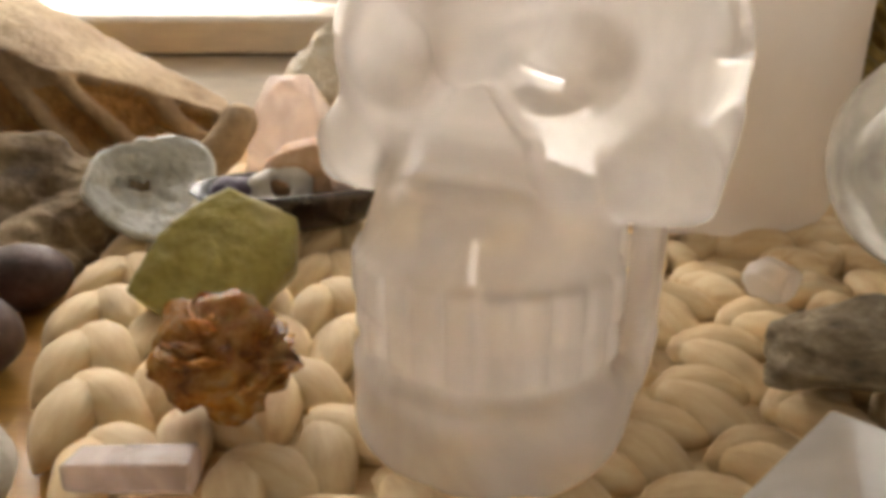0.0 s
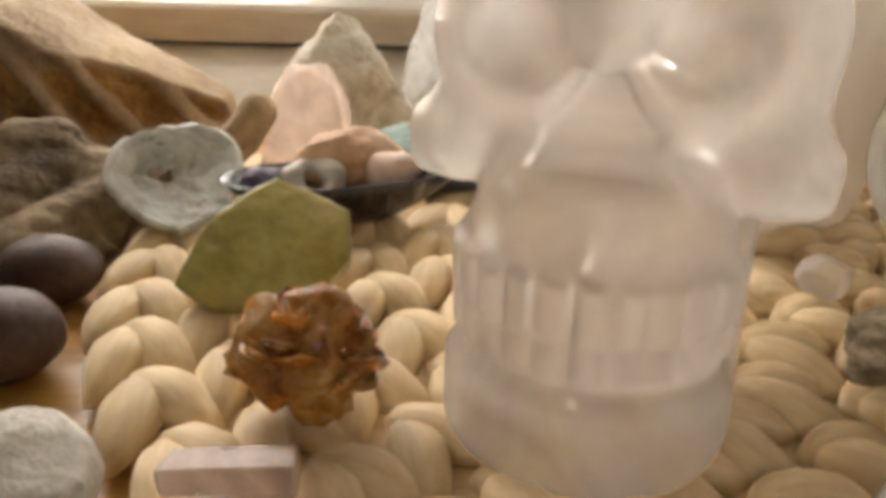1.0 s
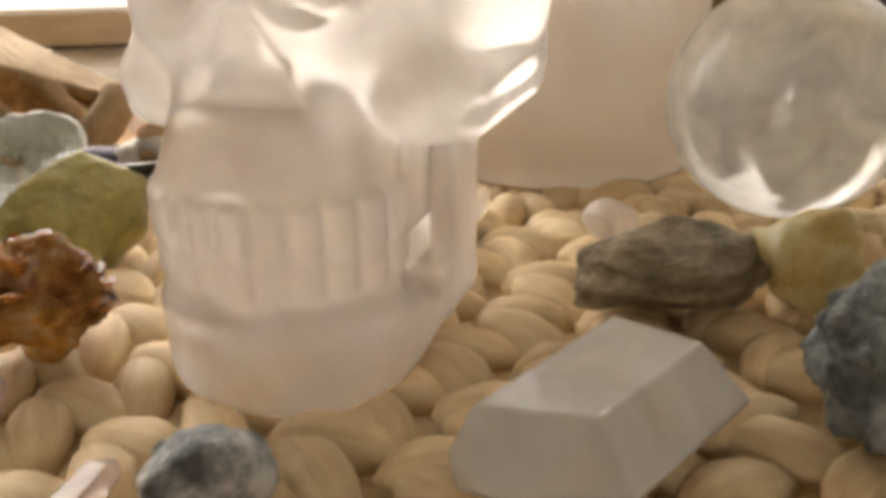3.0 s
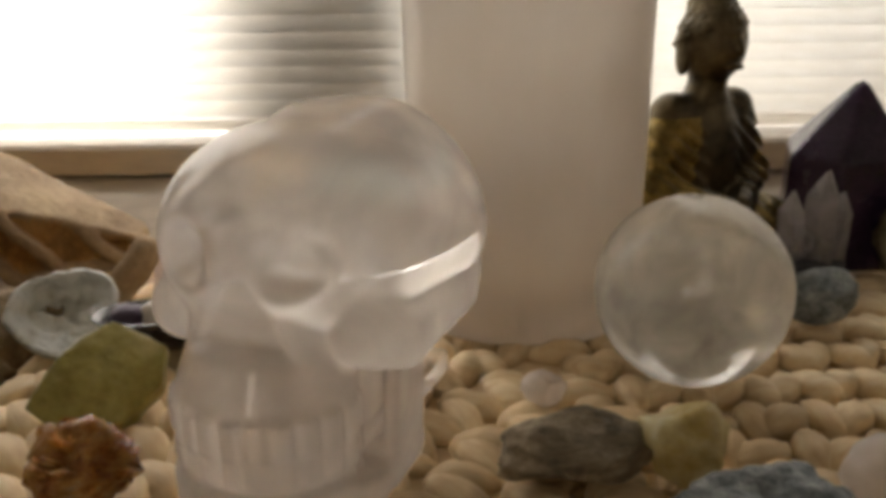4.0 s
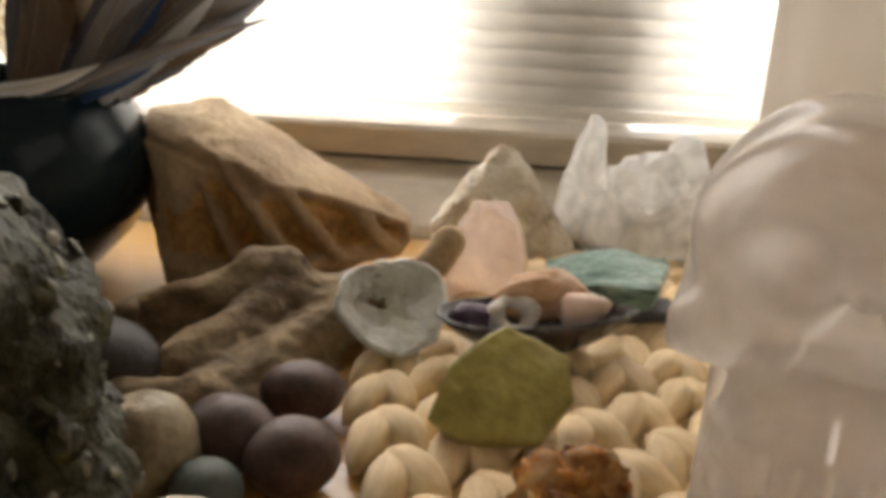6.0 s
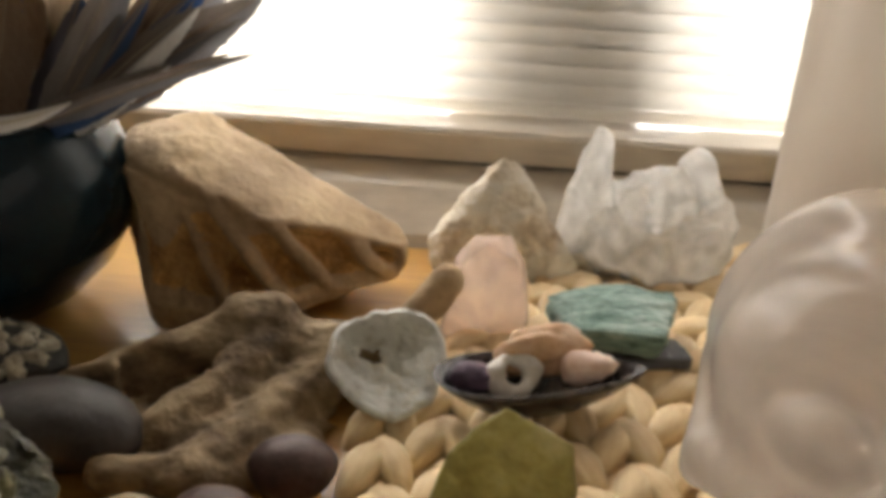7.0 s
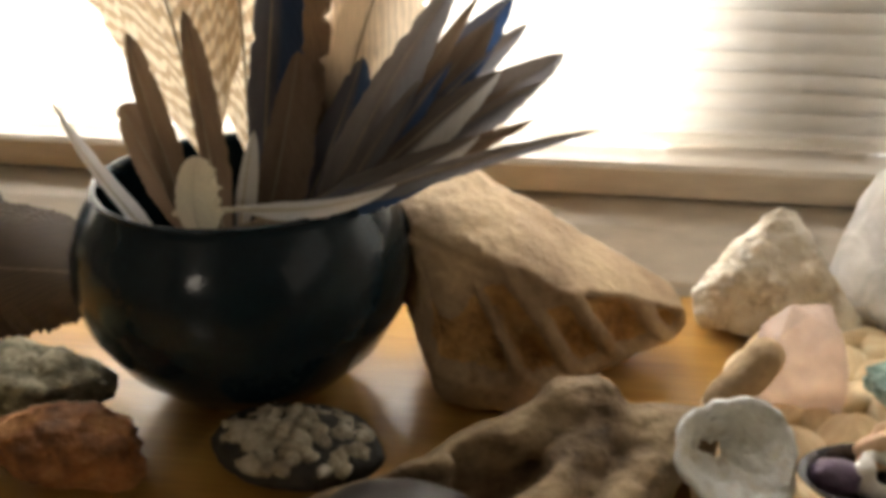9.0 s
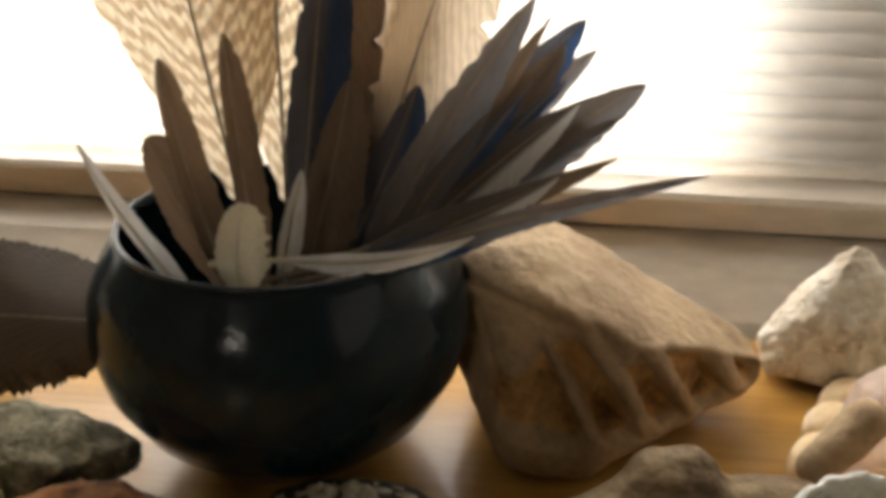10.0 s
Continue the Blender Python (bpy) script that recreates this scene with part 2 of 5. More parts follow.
M["dim_point"] = crystal_material("dull_quartz", (0.9, 0.88, 0.88), 0.5, (0.46, 0.42, 0.41), 0.12, 60)
M["leaf"] = material("pale_green_leaf", [(0.30, 0.42, 0.14), (0.42, 0.52, 0.22)], 30, 0.5, 0.2, through_light=0.4)
M["glass"] = crystal_material("window_glass", (1, 1, 1), 0.0, (1, 1, 1), 0.0, 5, 1.45, bump=0.0, spread=1.0)


def feather_material(name, dark, light, bars=0.0, light_through=0.45, tip=None, tip_from=0.6, edge=None):
    """Barbs slanted off the shaft; bars across it if asked. The vane runs along its own x, 0 to 1 in UV."""
    m = bpy.data.materials.new(name)
    m.use_nodes = True
    nt = m.node_tree
    n, l = nt.nodes, nt.links
    b = n["Principled BSDF"]
    uv = n.new("ShaderNodeUVMap")
    sep = n.new("ShaderNodeSeparateXYZ")
    l.new(uv.outputs[0], sep.inputs[0])
    no = n.new("ShaderNodeTexNoise")
    no.inputs["Scale"].default_value, no.inputs["Detail"].default_value = 4, 6
    l.new(uv.outputs[0], no.inputs["Vector"])
    wv = n.new("ShaderNodeTexWave")
    wv.bands_direction = "DIAGONAL"
    wv.inputs["Scale"].default_value, wv.inputs["Distortion"].default_value = 22, 1.5
    l.new(uv.outputs[0], wv.inputs["Vector"])
    mx = n.new("ShaderNodeMixRGB")
    mx.inputs[1].default_value, mx.inputs[2].default_value = (*dark, 1), (*light, 1)
    if bars:
        bw = n.new("ShaderNodeTexWave")
        bw.bands_direction = "X"
        bw.inputs["Scale"].default_value, bw.inputs["Distortion"].default_value, bw.inputs["Detail"].default_value = bars, 9, 4
        l.new(uv.outputs[0], bw.inputs["Vector"])
        rp = n.new("ShaderNodeMapRange")
        rp.inputs["From Min"].default_value, rp.inputs["From Max"].default_value = 0.35, 0.75
        l.new(bw.outputs["Fac"], rp.inputs["Value"])
        l.new(rp.outputs[0], mx.inputs[0])
    else:
        l.new(no.outputs["Fac"], mx.inputs[0])
    colour = mx.outputs[0]
    if tip:
        rt = n.new("ShaderNodeMapRange")
        rt.inputs["From Min"].default_value, rt.inputs["From Max"].default_value = tip_from - 0.06, tip_from + 0.06
        l.new(sep.outputs[0], rt.inputs["Value"])
        mt = n.new("ShaderNodeMixRGB")
        mt.inputs[2].default_value = (*tip, 1)
        l.new(rt.outputs[0], mt.inputs[0])
        l.new(colour, mt.inputs[1])
        colour = mt.outputs[0]
    if edge:
        re = n.new("ShaderNodeMapRange")
        re.inputs["From Min"].default_value, re.inputs["From Max"].default_value = 0.60, 0.72
        l.new(sep.outputs[1], re.inputs["Value"])
        me = n.new("ShaderNodeMixRGB")
        me.inputs[2].default_value = (*edge, 1)
        l.new(re.outputs[0], me.inputs[0])
        l.new(colour, me.inputs[1])
        colour = me.outputs[0]
    barb = n.new("ShaderNodeMixRGB")
    barb.blend_type = "MULTIPLY"
    barb.inputs[0].default_value = 0.26
    fine = n.new("ShaderNodeTexWave")
    fine.bands_direction = "DIAGONAL"
    fine.inputs["Scale"].default_value, fine.inputs["Distortion"].default_value, fine.inputs["Detail"].default_value = 13, 6, 3
    l.new(uv.outputs[0], fine.inputs["Vector"])
    l.new(colour, barb.inputs[1])
    l.new(fine.outputs["Color"], barb.inputs[2])
    colour = barb.outputs[0]
    l.new(colour, b.inputs["Base Color"])
    b.inputs["Roughness"].default_value = 0.55
    bp = n.new("ShaderNodeBump")
    bp.inputs["Strength"].default_value, bp.inputs["Distance"].default_value = 0.4, 0.0006
    l.new(wv.outputs["Fac"], bp.inputs["Height"])
    l.new(bp.outputs[0], b.inputs["Normal"])
    tl = n.new("ShaderNodeBsdfTranslucent")
    l.new(colour, tl.inputs["Color"])
    ms = n.new("ShaderNodeMixShader")
    ms.inputs[0].default_value = light_through
    l.new(b.outputs[0], ms.inputs[1])
    l.new(tl.outputs[0], ms.inputs[2])
    l.new(ms.outputs[0], n["Material Output"].inputs[0])
    return m


M["f_brown"] = feather_material("brown_feather", (0.125, 0.080, 0.050), (0.28, 0.195, 0.125))
M["f_wing"] = feather_material("dark_wing_feather", (0.026, 0.014, 0.005), (0.075, 0.043, 0.016), light_through=0.10)
M["f_grey"] = feather_material("grey_feather", (0.11, 0.09, 0.08), (0.28, 0.24, 0.21), edge=(0.18, 0.175, 0.185))
M["f_blue"] = feather_material("blue_black_feather", (0.055, 0.055, 0.068), (0.14, 0.14, 0.17), edge=(0.035, 0.075, 0.17))
M["f_white_edge"] = feather_material("white_edged_feather", (0.08, 0.065, 0.055), (0.20, 0.165, 0.135), edge=(0.62, 0.60, 0.57))
M["f_white"] = feather_material("white_feather", (0.72, 0.70, 0.67), (0.86, 0.84, 0.81), light_through=0.3)
M["f_cream"] = feather_material("cream_feather", (0.66, 0.58, 0.40), (0.78, 0.71, 0.55), light_through=0.3)
M["f_pale"] = feather_material("pale_tipped_feather", (0.07, 0.05, 0.035), (0.11, 0.08, 0.055), tip=(0.74, 0.62, 0.47), tip_from=0.52, light_through=0.45)
M["f_barred"] = feather_material("barred_feather", (0.55, 0.41, 0.26), (0.88, 0.78, 0.60), bars=12.0, light_through=0.45)
M["f_shaft"] = material("feather_shaft", [(0.16, 0.12, 0.08), (0.28, 0.22, 0.15)], 50, 0.4)


# ---- helpers of the scene ----
def mesh_from(bm, name, smooth=True):
    me = bpy.data.meshes.new(name)
    bm.normal_update()
    bm.to_mesh(me)
    bm.free()
    for p in me.polygons:
        p.use_smooth = smooth
    return me


def solid(name, bm, mat, m=None, smooth=True):
    ob = new(name, mesh_from(bm, name, smooth))
    ob.data.materials.append(mat)
    if m is not None:
        ob.matrix_world = m
    return ob


def part(name, bm, mat, parent, label="", smooth=True):
    ob = solid(name, bm, mat, None, smooth)
    ob.parent = parent
    if label:
        tagged(ob, label)
    return ob


def thing(name, label, category, m=None, group="", kind=""):
    ob = tagged(new(name), label, category, group, kind)
    ob.empty_display_size = 0.01
    if m is not None:
        ob.matrix_world = m
    return ob


def box(bm, lo, hi, bevel=0.0, segs=2):
    r = bmesh.ops.create_cube(bm, size=1, matrix=Matrix.Translation([(a + b) / 2 for a, b in zip(lo, hi)]) @ Matrix.Diagonal([b - a for a, b in zip(lo, hi)] + [1]))
    if bevel:
        edges = list({e for v in r["verts"] for e in v.link_edges})
        bmesh.ops.bevel(bm, geom=edges, offset=bevel, segments=segs, affect="EDGES", profile=0.5)
    return bm


def boxes(*spans):
    bm = bmesh.new()
    for lo, hi, bevel in spans:
        box(bm, lo, hi, bevel)
    return bm


def sweep(profile, x0, x1):
    """A closed profile in y, z carried along x."""
    bm = bmesh.new()
    ends = [[bm.verts.new((x, y, z)) for y, z in profile] for x in (x0, x1)]
    k = len(profile)
    for i in range(k):
        bm.faces.new((ends[0][i], ends[0][(i + 1) % k], ends[1][(i + 1) % k], ends[1][i]))
    bm.faces.new(ends[0][::-1])
    bm.faces.new(ends[1])
    bmesh.ops.recalc_face_normals(bm, faces=bm.faces)
    return bm


def lathe(profile, segs=48):
    """Turns (radius, z) round the z axis."""
    bm = bmesh.new()
    rings = []
    for r, z in profile:
        if r < 1e-6:
            rings.append([bm.verts.new((0, 0, z))])
        else:
            rings.append([bm.verts.new((r * math.cos(a), r * math.sin(a), z)) for a in (2 * math.pi * i / segs for i in range(segs))])
    for a, b in zip(rings, rings[1:]):
        for i in range(segs):
            j = (i + 1) % segs
            if len(a) == 1:
                bm.faces.new((a[0], b[j], b[i]))
            elif len(b) == 1:
                bm.faces.new((a[i], a[j], b[0]))
            else:
                bm.faces.new((a[i], a[j], b[j], b[i]))
    bmesh.ops.recalc_face_normals(bm, faces=bm.faces)
    return bm


def fbm(p, octaves=4):
    return noise.fractal(p, 0.9, 2.1, octaves)


def roughen(bm, amount, freq, seed, octaves=4, fine=0.0, fine_freq=120.0):
    bm.normal_update()
    off = Vector((seed * 3.17, seed * 1.93, seed * 2.71))
    for v in bm.verts:
        d = amount * fbm(v.co * freq + off, octaves)
        if fine:
            d += fine * fbm(v.co * fine_freq + off, 2)
        v.co += v.normal * d
    return bm


def rest(bm, z=0.0):
    low = min(v.co.z for v in bm.verts)
    for v in bm.verts:
        v.co.z += z - low
    return bm


def pebble(size, seed, rough=0.12, freq=1.3, planes=0, sub=4, fine=0.0, sharp=0.75):
    """A stone from a ball: bulged by noise, cut flat by random planes where it is angular, then scaled."""
    bm = bmesh.new()
    bmesh.ops.create_icosphere(bm, subdivisions=sub, radius=1)
    rnd = random.Random(seed)
    cuts = []
    for _ in range(planes):
        n = Vector((rnd.uniform(-1, 1), rnd.uniform(-1, 1), rnd.uniform(-1, 1))).normalized()
        cuts.append((n, rnd.uniform(sharp - 0.12, sharp + 0.12)))
    off = Vector((seed * 1.7, seed * 0.9, seed * 2.3))
    for v in bm.verts:
        p = v.co.copy()
        for n, d in cuts:
            k = p.dot(n) - d
            if k > 0:
                p -= n * k * 0.96
        p *= 1 + rough * fbm(v.co * freq + off, 4) + fine * fbm(v.co * 7 + off, 3)
        v.co = Vector((p.x * size[0], p.y * size[1], p.z * size[2]))
    return bm


def stone(name, x, y, z, size, mat, label, category, seed, turn=0.0, tip=0.0, group="", **kw):
    """A single stone resting with its lowest point at z."""
    bm = pebble(size, seed, **kw)
    bm.transform(pose(0, 0, 0, tip, 0, turn))
    rest(bm)
    return tagged(solid(name, bm, mat, pose(x, y, z)), label, category, group)


def hull(points, cuts=4, smooth=0.25):
    """A faceted block: the convex hull of its corners, with its faces divided so that they can be worn."""
    bm = bmesh.new()
    for p in points:
        bm.verts.new(p)
    bmesh.ops.convex_hull(bm, input=bm.verts)
    loose = [v for v in bm.verts if not v.link_faces]
    if loose:
        bmesh.ops.delete(bm, geom=loose, context="VERTS")
    for _ in range(cuts):
        bmesh.ops.subdivide_edges(bm, edges=bm.edges[:], cuts=1, use_grid_fill=True)
        bmesh.ops.triangulate(bm, faces=bm.faces[:])
        bmesh.ops.smooth_vert(bm, verts=bm.verts[:], factor=smooth, use_axis_x=True, use_axis_y=True, use_axis_z=True)
    return bm


def crystal(length, r, seed, sides=6, taper=0.85, point=0.3, flat=1.0):
    """A terminated crystal along +z from the origin."""
    rnd = random.Random(seed)
    bm = bmesh.new()
    ang = [2 * math.pi * (i + rnd.uniform(-0.12, 0.12)) / sides for i in range(sides)]
    rad = [r * rnd.uniform(0.88, 1.1) for _ in range(sides)]
    low = [bm.verts.new((a * math.cos(t), a * math.sin(t) * flat, 0)) for a, t in zip(rad, ang)]
    top = [bm.verts.new((a * taper * math.cos(t), a * taper * math.sin(t) * flat, length * (1 - point) * rnd.uniform(0.93, 1.05))) for a, t in zip(rad, ang)]
    apex = bm.verts.new((r * rnd.uniform(-0.25, 0.25), r * flat * rnd.uniform(-0.25, 0.25), length))
    for i in range(sides):
        j = (i + 1) % sides
        bm.faces.new((low[i], low[j], top[j], top[i]))
        bm.faces.new((top[i], top[j], apex))
    bm.faces.new(low[::-1])
    bmesh.ops.recalc_face_normals(bm, faces=bm.faces)
    bmesh.ops.bevel(bm, geom=bm.edges[:], offset=r * 0.06, segments=2, affect="EDGES", profile=0.5)
    return bm


# solids given by a distance field, skinned cell by cell
def skin(f, lo, hi, h):
    ax = [np.arange(a, b + h, h) for a, b in zip(lo, hi)]
    g = np.meshgrid(*ax, indexing="ij")
    v = f(*g)
    ins = v < 0
    shape = tuple(k - 1 for k in v.shape)
    cor = [(a, b, c) for a in (0, 1) for b in (0, 1) for c in (0, 1)]

    def at(arr, c):
        return arr[c[0]:c[0] + shape[0], c[1]:c[1] + shape[1], c[2]:c[2] + shape[2]]

    count = sum(at(ins, c).astype(int) for c in cor)
    cells = np.argwhere((count > 0) & (count < 8))
    ids = -np.ones(shape, int)
    ids[tuple(cells.T)] = np.arange(len(cells))
    acc, num = np.zeros((len(cells), 3)), np.zeros(len(cells))
    for a in cor:
        for b in cor:
            if sum(q - p for p, q in zip(a, b)) == 1 and all(q >= p for p, q in zip(a, b)):
                va, vb = v[tuple((cells + a).T)], v[tuple((cells + b).T)]
                cross = (va < 0) != (vb < 0)
                t = np.where(cross, va / np.where(cross, va - vb, 1), 0)
                acc += np.where(cross[:, None], cells + np.array(a) + t[:, None] * (np.array(b) - np.array(a)), 0)
                num += cross
    verts = acc / num[:, None] * h + np.array(lo)
    faces = []
    for d in range(3):
        e, u = (d + 1) % 3, (d + 2) % 3
        step = [0, 0, 0]
        step[d] = 1
        sl_a = tuple(slice(0, k - s) for k, s in zip(v.shape, step))
        sl_b = tuple(slice(s, k) for k, s in zip(v.shape, step))
        edge = np.argwhere(ins[sl_a] != ins[sl_b])
        edge = edge[(edge[:, e] > 0) & (edge[:, u] > 0) & (edge[:, e] < shape[e]) & (edge[:, u] < shape[u])]
        first = ins[tuple(edge.T)]
        quad = []
        for de, du in ((-1, -1), (0, -1), (0, 0), (-1, 0)):
            c = edge.copy()
            c[:, e] += de
            c[:, u] += du
            quad.append(ids[tuple(c.T)])
        quad = np.stack(quad, 1)
        quad[~first] = quad[~first][:, ::-1]
        faces.append(quad)
    return verts, np.concatenate(faces)


def skinned(name, f, lo, hi, h, mat, m, smooth_steps=2):
    verts, faces = skin(f, lo, hi, h)
    me = bpy.data.meshes.new(name)
    me.from_pydata(verts.tolist(), [], faces.tolist())
    bm = bmesh.new()
    bm.from_mesh(me)
    for _ in range(smooth_steps):
        bmesh.ops.smooth_vert(bm, verts=bm.verts[:], factor=0.5, use_axis_x=True, use_axis_y=True, use_axis_z=True)
    bmesh.ops.recalc_face_normals(bm, faces=bm.faces[:])
    bm.to_mesh(me)
    bm.free()
    for p in me.polygons:
        p.use_smooth = True
    me.materials.append(mat)
    ob = new(name, me)
    ob.matrix_world = m
    return ob


def ell(x, y, z, c, r):
    k = np.sqrt(((x - c[0]) / r[0]) ** 2 + ((y - c[1]) / r[1]) ** 2 + ((z - c[2]) / r[2]) ** 2)
    return (k - 1) * min(r)


def cap(x, y, z, a, b, ra, rb=None):
    rb = ra if rb is None else rb
    d = [q - p for p, q in zip(a, b)]
    t = np.clip(((x - a[0]) * d[0] + (y - a[1]) * d[1] + (z - a[2]) * d[2]) / sum(q * q for q in d), 0, 1)
    return np.sqrt((x - a[0] - t * d[0]) ** 2 + (y - a[1] - t * d[1]) ** 2 + (z - a[2] - t * d[2]) ** 2) - (ra + (rb - ra) * t)


def join(a, b, k):
    h = np.clip(0.5 + 0.5 * (b - a) / k, 0, 1)
    return b + (a - b) * h - k * h * (1 - h)


def cut(a, b, k):
    return -join(-a, b, k)


def waves(x, y, z, f, s):
    return (np.sin(x * f + 1.3 * np.sin(y * f * 0.7 + s) + s) + np.sin(y * f * 1.1 + 1.2 * np.sin(z * f * 0.8 + 2 * s)) + np.sin(z * f * 0.9 + 1.4 * np.sin(x * f * 0.6 - s))) / 3


# ---- the room and its window ----
# the unseen head is set low to limit the daylight let in
OPEN_X0, OPEN_X1, OPEN_TOP = -0.80, 0.75, 0.56


def setting():
    sill = tagged(solid("window_sill", boxes(((-1.0, -0.32, -0.03), (1.0, 0.30, 0.0), 0.004)), M["wood"]), "honey-coloured varnished wooden window sill", "window sill", kind="structure")
    wall = boxes(((-2.0, 0.24, -0.9), (OPEN_X0, 0.42, 1.6), 0), ((OPEN_X1, 0.24, -0.9), (2.0, 0.42, 1.6), 0), ((OPEN_X0, 0.24, OPEN_TOP), (OPEN_X1, 0.42, 1.6), 0),
                 ((OPEN_X0, 0.31, -0.9), (OPEN_X1, 0.42, -0.002), 0), ((-1.0, -0.22, -0.9), (1.0, 0.235, -0.034), 0))
    tagged(solid("wall_north", wall, M["wall"], smooth=False), "cream painted wall round the window", "wall", kind="structure")
    for nm, lo, hi, mt in (("wall_east", (2.0, -3.0, -0.9), (2.1, 0.42, 1.6), "wall"), ("wall_west", (-2.1, -3.0, -0.9), (-2.0, 0.42, 1.6), "wall"),
                           ("wall_south", (-2.1, -3.1, -0.9), (2.1, -3.0, 1.6), "wall"), ("ceiling", (-2.1, -3.1, 1.6), (2.1, 0.42, 1.7), "ceiling"), ("floor", (-2.1, -3.1, -1.0), (2.1, 0.42, -0.9), "floor")):
        tagged(solid(nm, boxes((lo, hi, 0)), M[mt], smooth=False), "plain painted room surface" if nm != "floor" else "brown carpeted floor", nm.split("_")[0], kind="structure")
    win = thing("window_1", "aged white plastic window frame above the sill", "window", kind="structure")
    low = [(0.30, 0.0005), (0.171, 0.0005), (0.1745, 0.006), (0.1960, 0.0225), (0.2085, 0.0292), (0.2135, 0.0300), (0.30, 0.0300)]
    part("window_frame", sweep(low, OPEN_X0 - 0.15, OPEN_X1 + 0.15), M["upvc"], win, smooth=False)
    # dark strip in place of the shaded gap between frame and sash
    part("groove_shade", boxes(((OPEN_X0, 0.2150, 0.0301), (OPEN_X1, 0.29, 0.0312), 0)), M["gap"], win, "dark strip standing in for shade in the groove")
    sash = [(0.345, 0.0312), (0.2135, 0.0312), (0.2115, 0.0325), (0.206, 0.0475), (0.208, 0.0500), (0.2135, 0.0512), (0.345, 0.0530)]
    part("sash", sweep(sash, OPEN_X0, OPEN_X1), M["upvc"], win, smooth=False)
    for x0, x1 in ((OPEN_X0, OPEN_X0 + 0.06), (MULLION[0], MULLION[1]), (OPEN_X1 - 0.06, OPEN_X1)):
        part("mullion", boxes(((x0, 0.262, 0.0535), (x1, 0.276, OPEN_TOP - 0.002), 0.004)), M["upvc"], win)
    part("head", boxes(((OPEN_X0, 0.2, OPEN_TOP - 0.05), (OPEN_X1, 0.25, OPEN_TOP), 0.003)), M["upvc"], win)
    for x0, x1 in ((OPEN_X0 + 0.061, MULLION[0] - 0.001), (MULLION[1] + 0.001, OPEN_X1 - 0.061)):
        pane = part("pane", boxes(((x0, 0.266, 0.054), (x1, 0.270, OPEN_TOP - 0.002), 0)), M["glass"], win, smooth=False)
        pane.visible_shadow = False


MULLION = (-0.088, 0.017)
PITCH = 0.0094


def blind():
    ob = thing("window_blind", "closed cream slatted blind glowing with daylight", "blind")
    bm = bmesh.new()
    k = 6
    rows = []
    for i in range(k + 1):
        t = i / k - 0.5
        y, z = 0.0028 * t + 0.0008 * (1 - 4 * t * t), -0.00955 * t
        rows.append([bm.verts.new((x, -y, z)) for x in (OPEN_X0 + 0.01, OPEN_X1 - 0.01)])
    for a, b in zip(rows, rows[1:]):
        bm.faces.new((a[0], a[1], b[1], b[0]))
    bmesh.ops.solidify(bm, geom=bm.faces[:], thickness=0.0004)
    me = mesh_from(bm, "slat")
    me.materials.append(M["slat"])
    for i in range(48):
        sl = new("slat", me)
        sl.parent = ob
        sl.location = (0, 0.232, 0.0655 + PITCH * i)
    part("bottom_rail", boxes(((OPEN_X0 + 0.01, 0.226, 0.0535), (OPEN_X1 - 0.01, 0.238, 0.0600), 0.002)), M["slat"], ob)


setting()
blind()


# ---- the skull, the tower and the ball ----
def arch(x, y, rx, ry, y0):
    """Distance to a U in plan: a half ellipse in front of y0, straight sides behind it."""
    yy = np.minimum(y - y0, 0)
    return (np.sqrt((x / rx) ** 2 + (yy / ry) ** 2) - 1) * np.minimum(rx, ry)


def slab(d, z, low, high, r):
    """A plan distance given height, with rounded upper and lower edges."""
    h = np.maximum(low - z, z - high)
    a, b = np.maximum(d + r, 0), np.maximum(h + r, 0)
    return np.sqrt(a * a + b * b) + np.minimum(np.maximum(d + r, h + r), 0) - r


def block(x, y, z, lo, hi, r):
    q = [np.maximum(a - p, p - b) + r for p, a, b in zip((x, y, z), lo, hi)]
    out = np.sqrt(sum(np.maximum(k, 0) ** 2 for k in q))
    return out + np.minimum(np.maximum(np.maximum(q[0], q[1]), q[2]), 0) - r


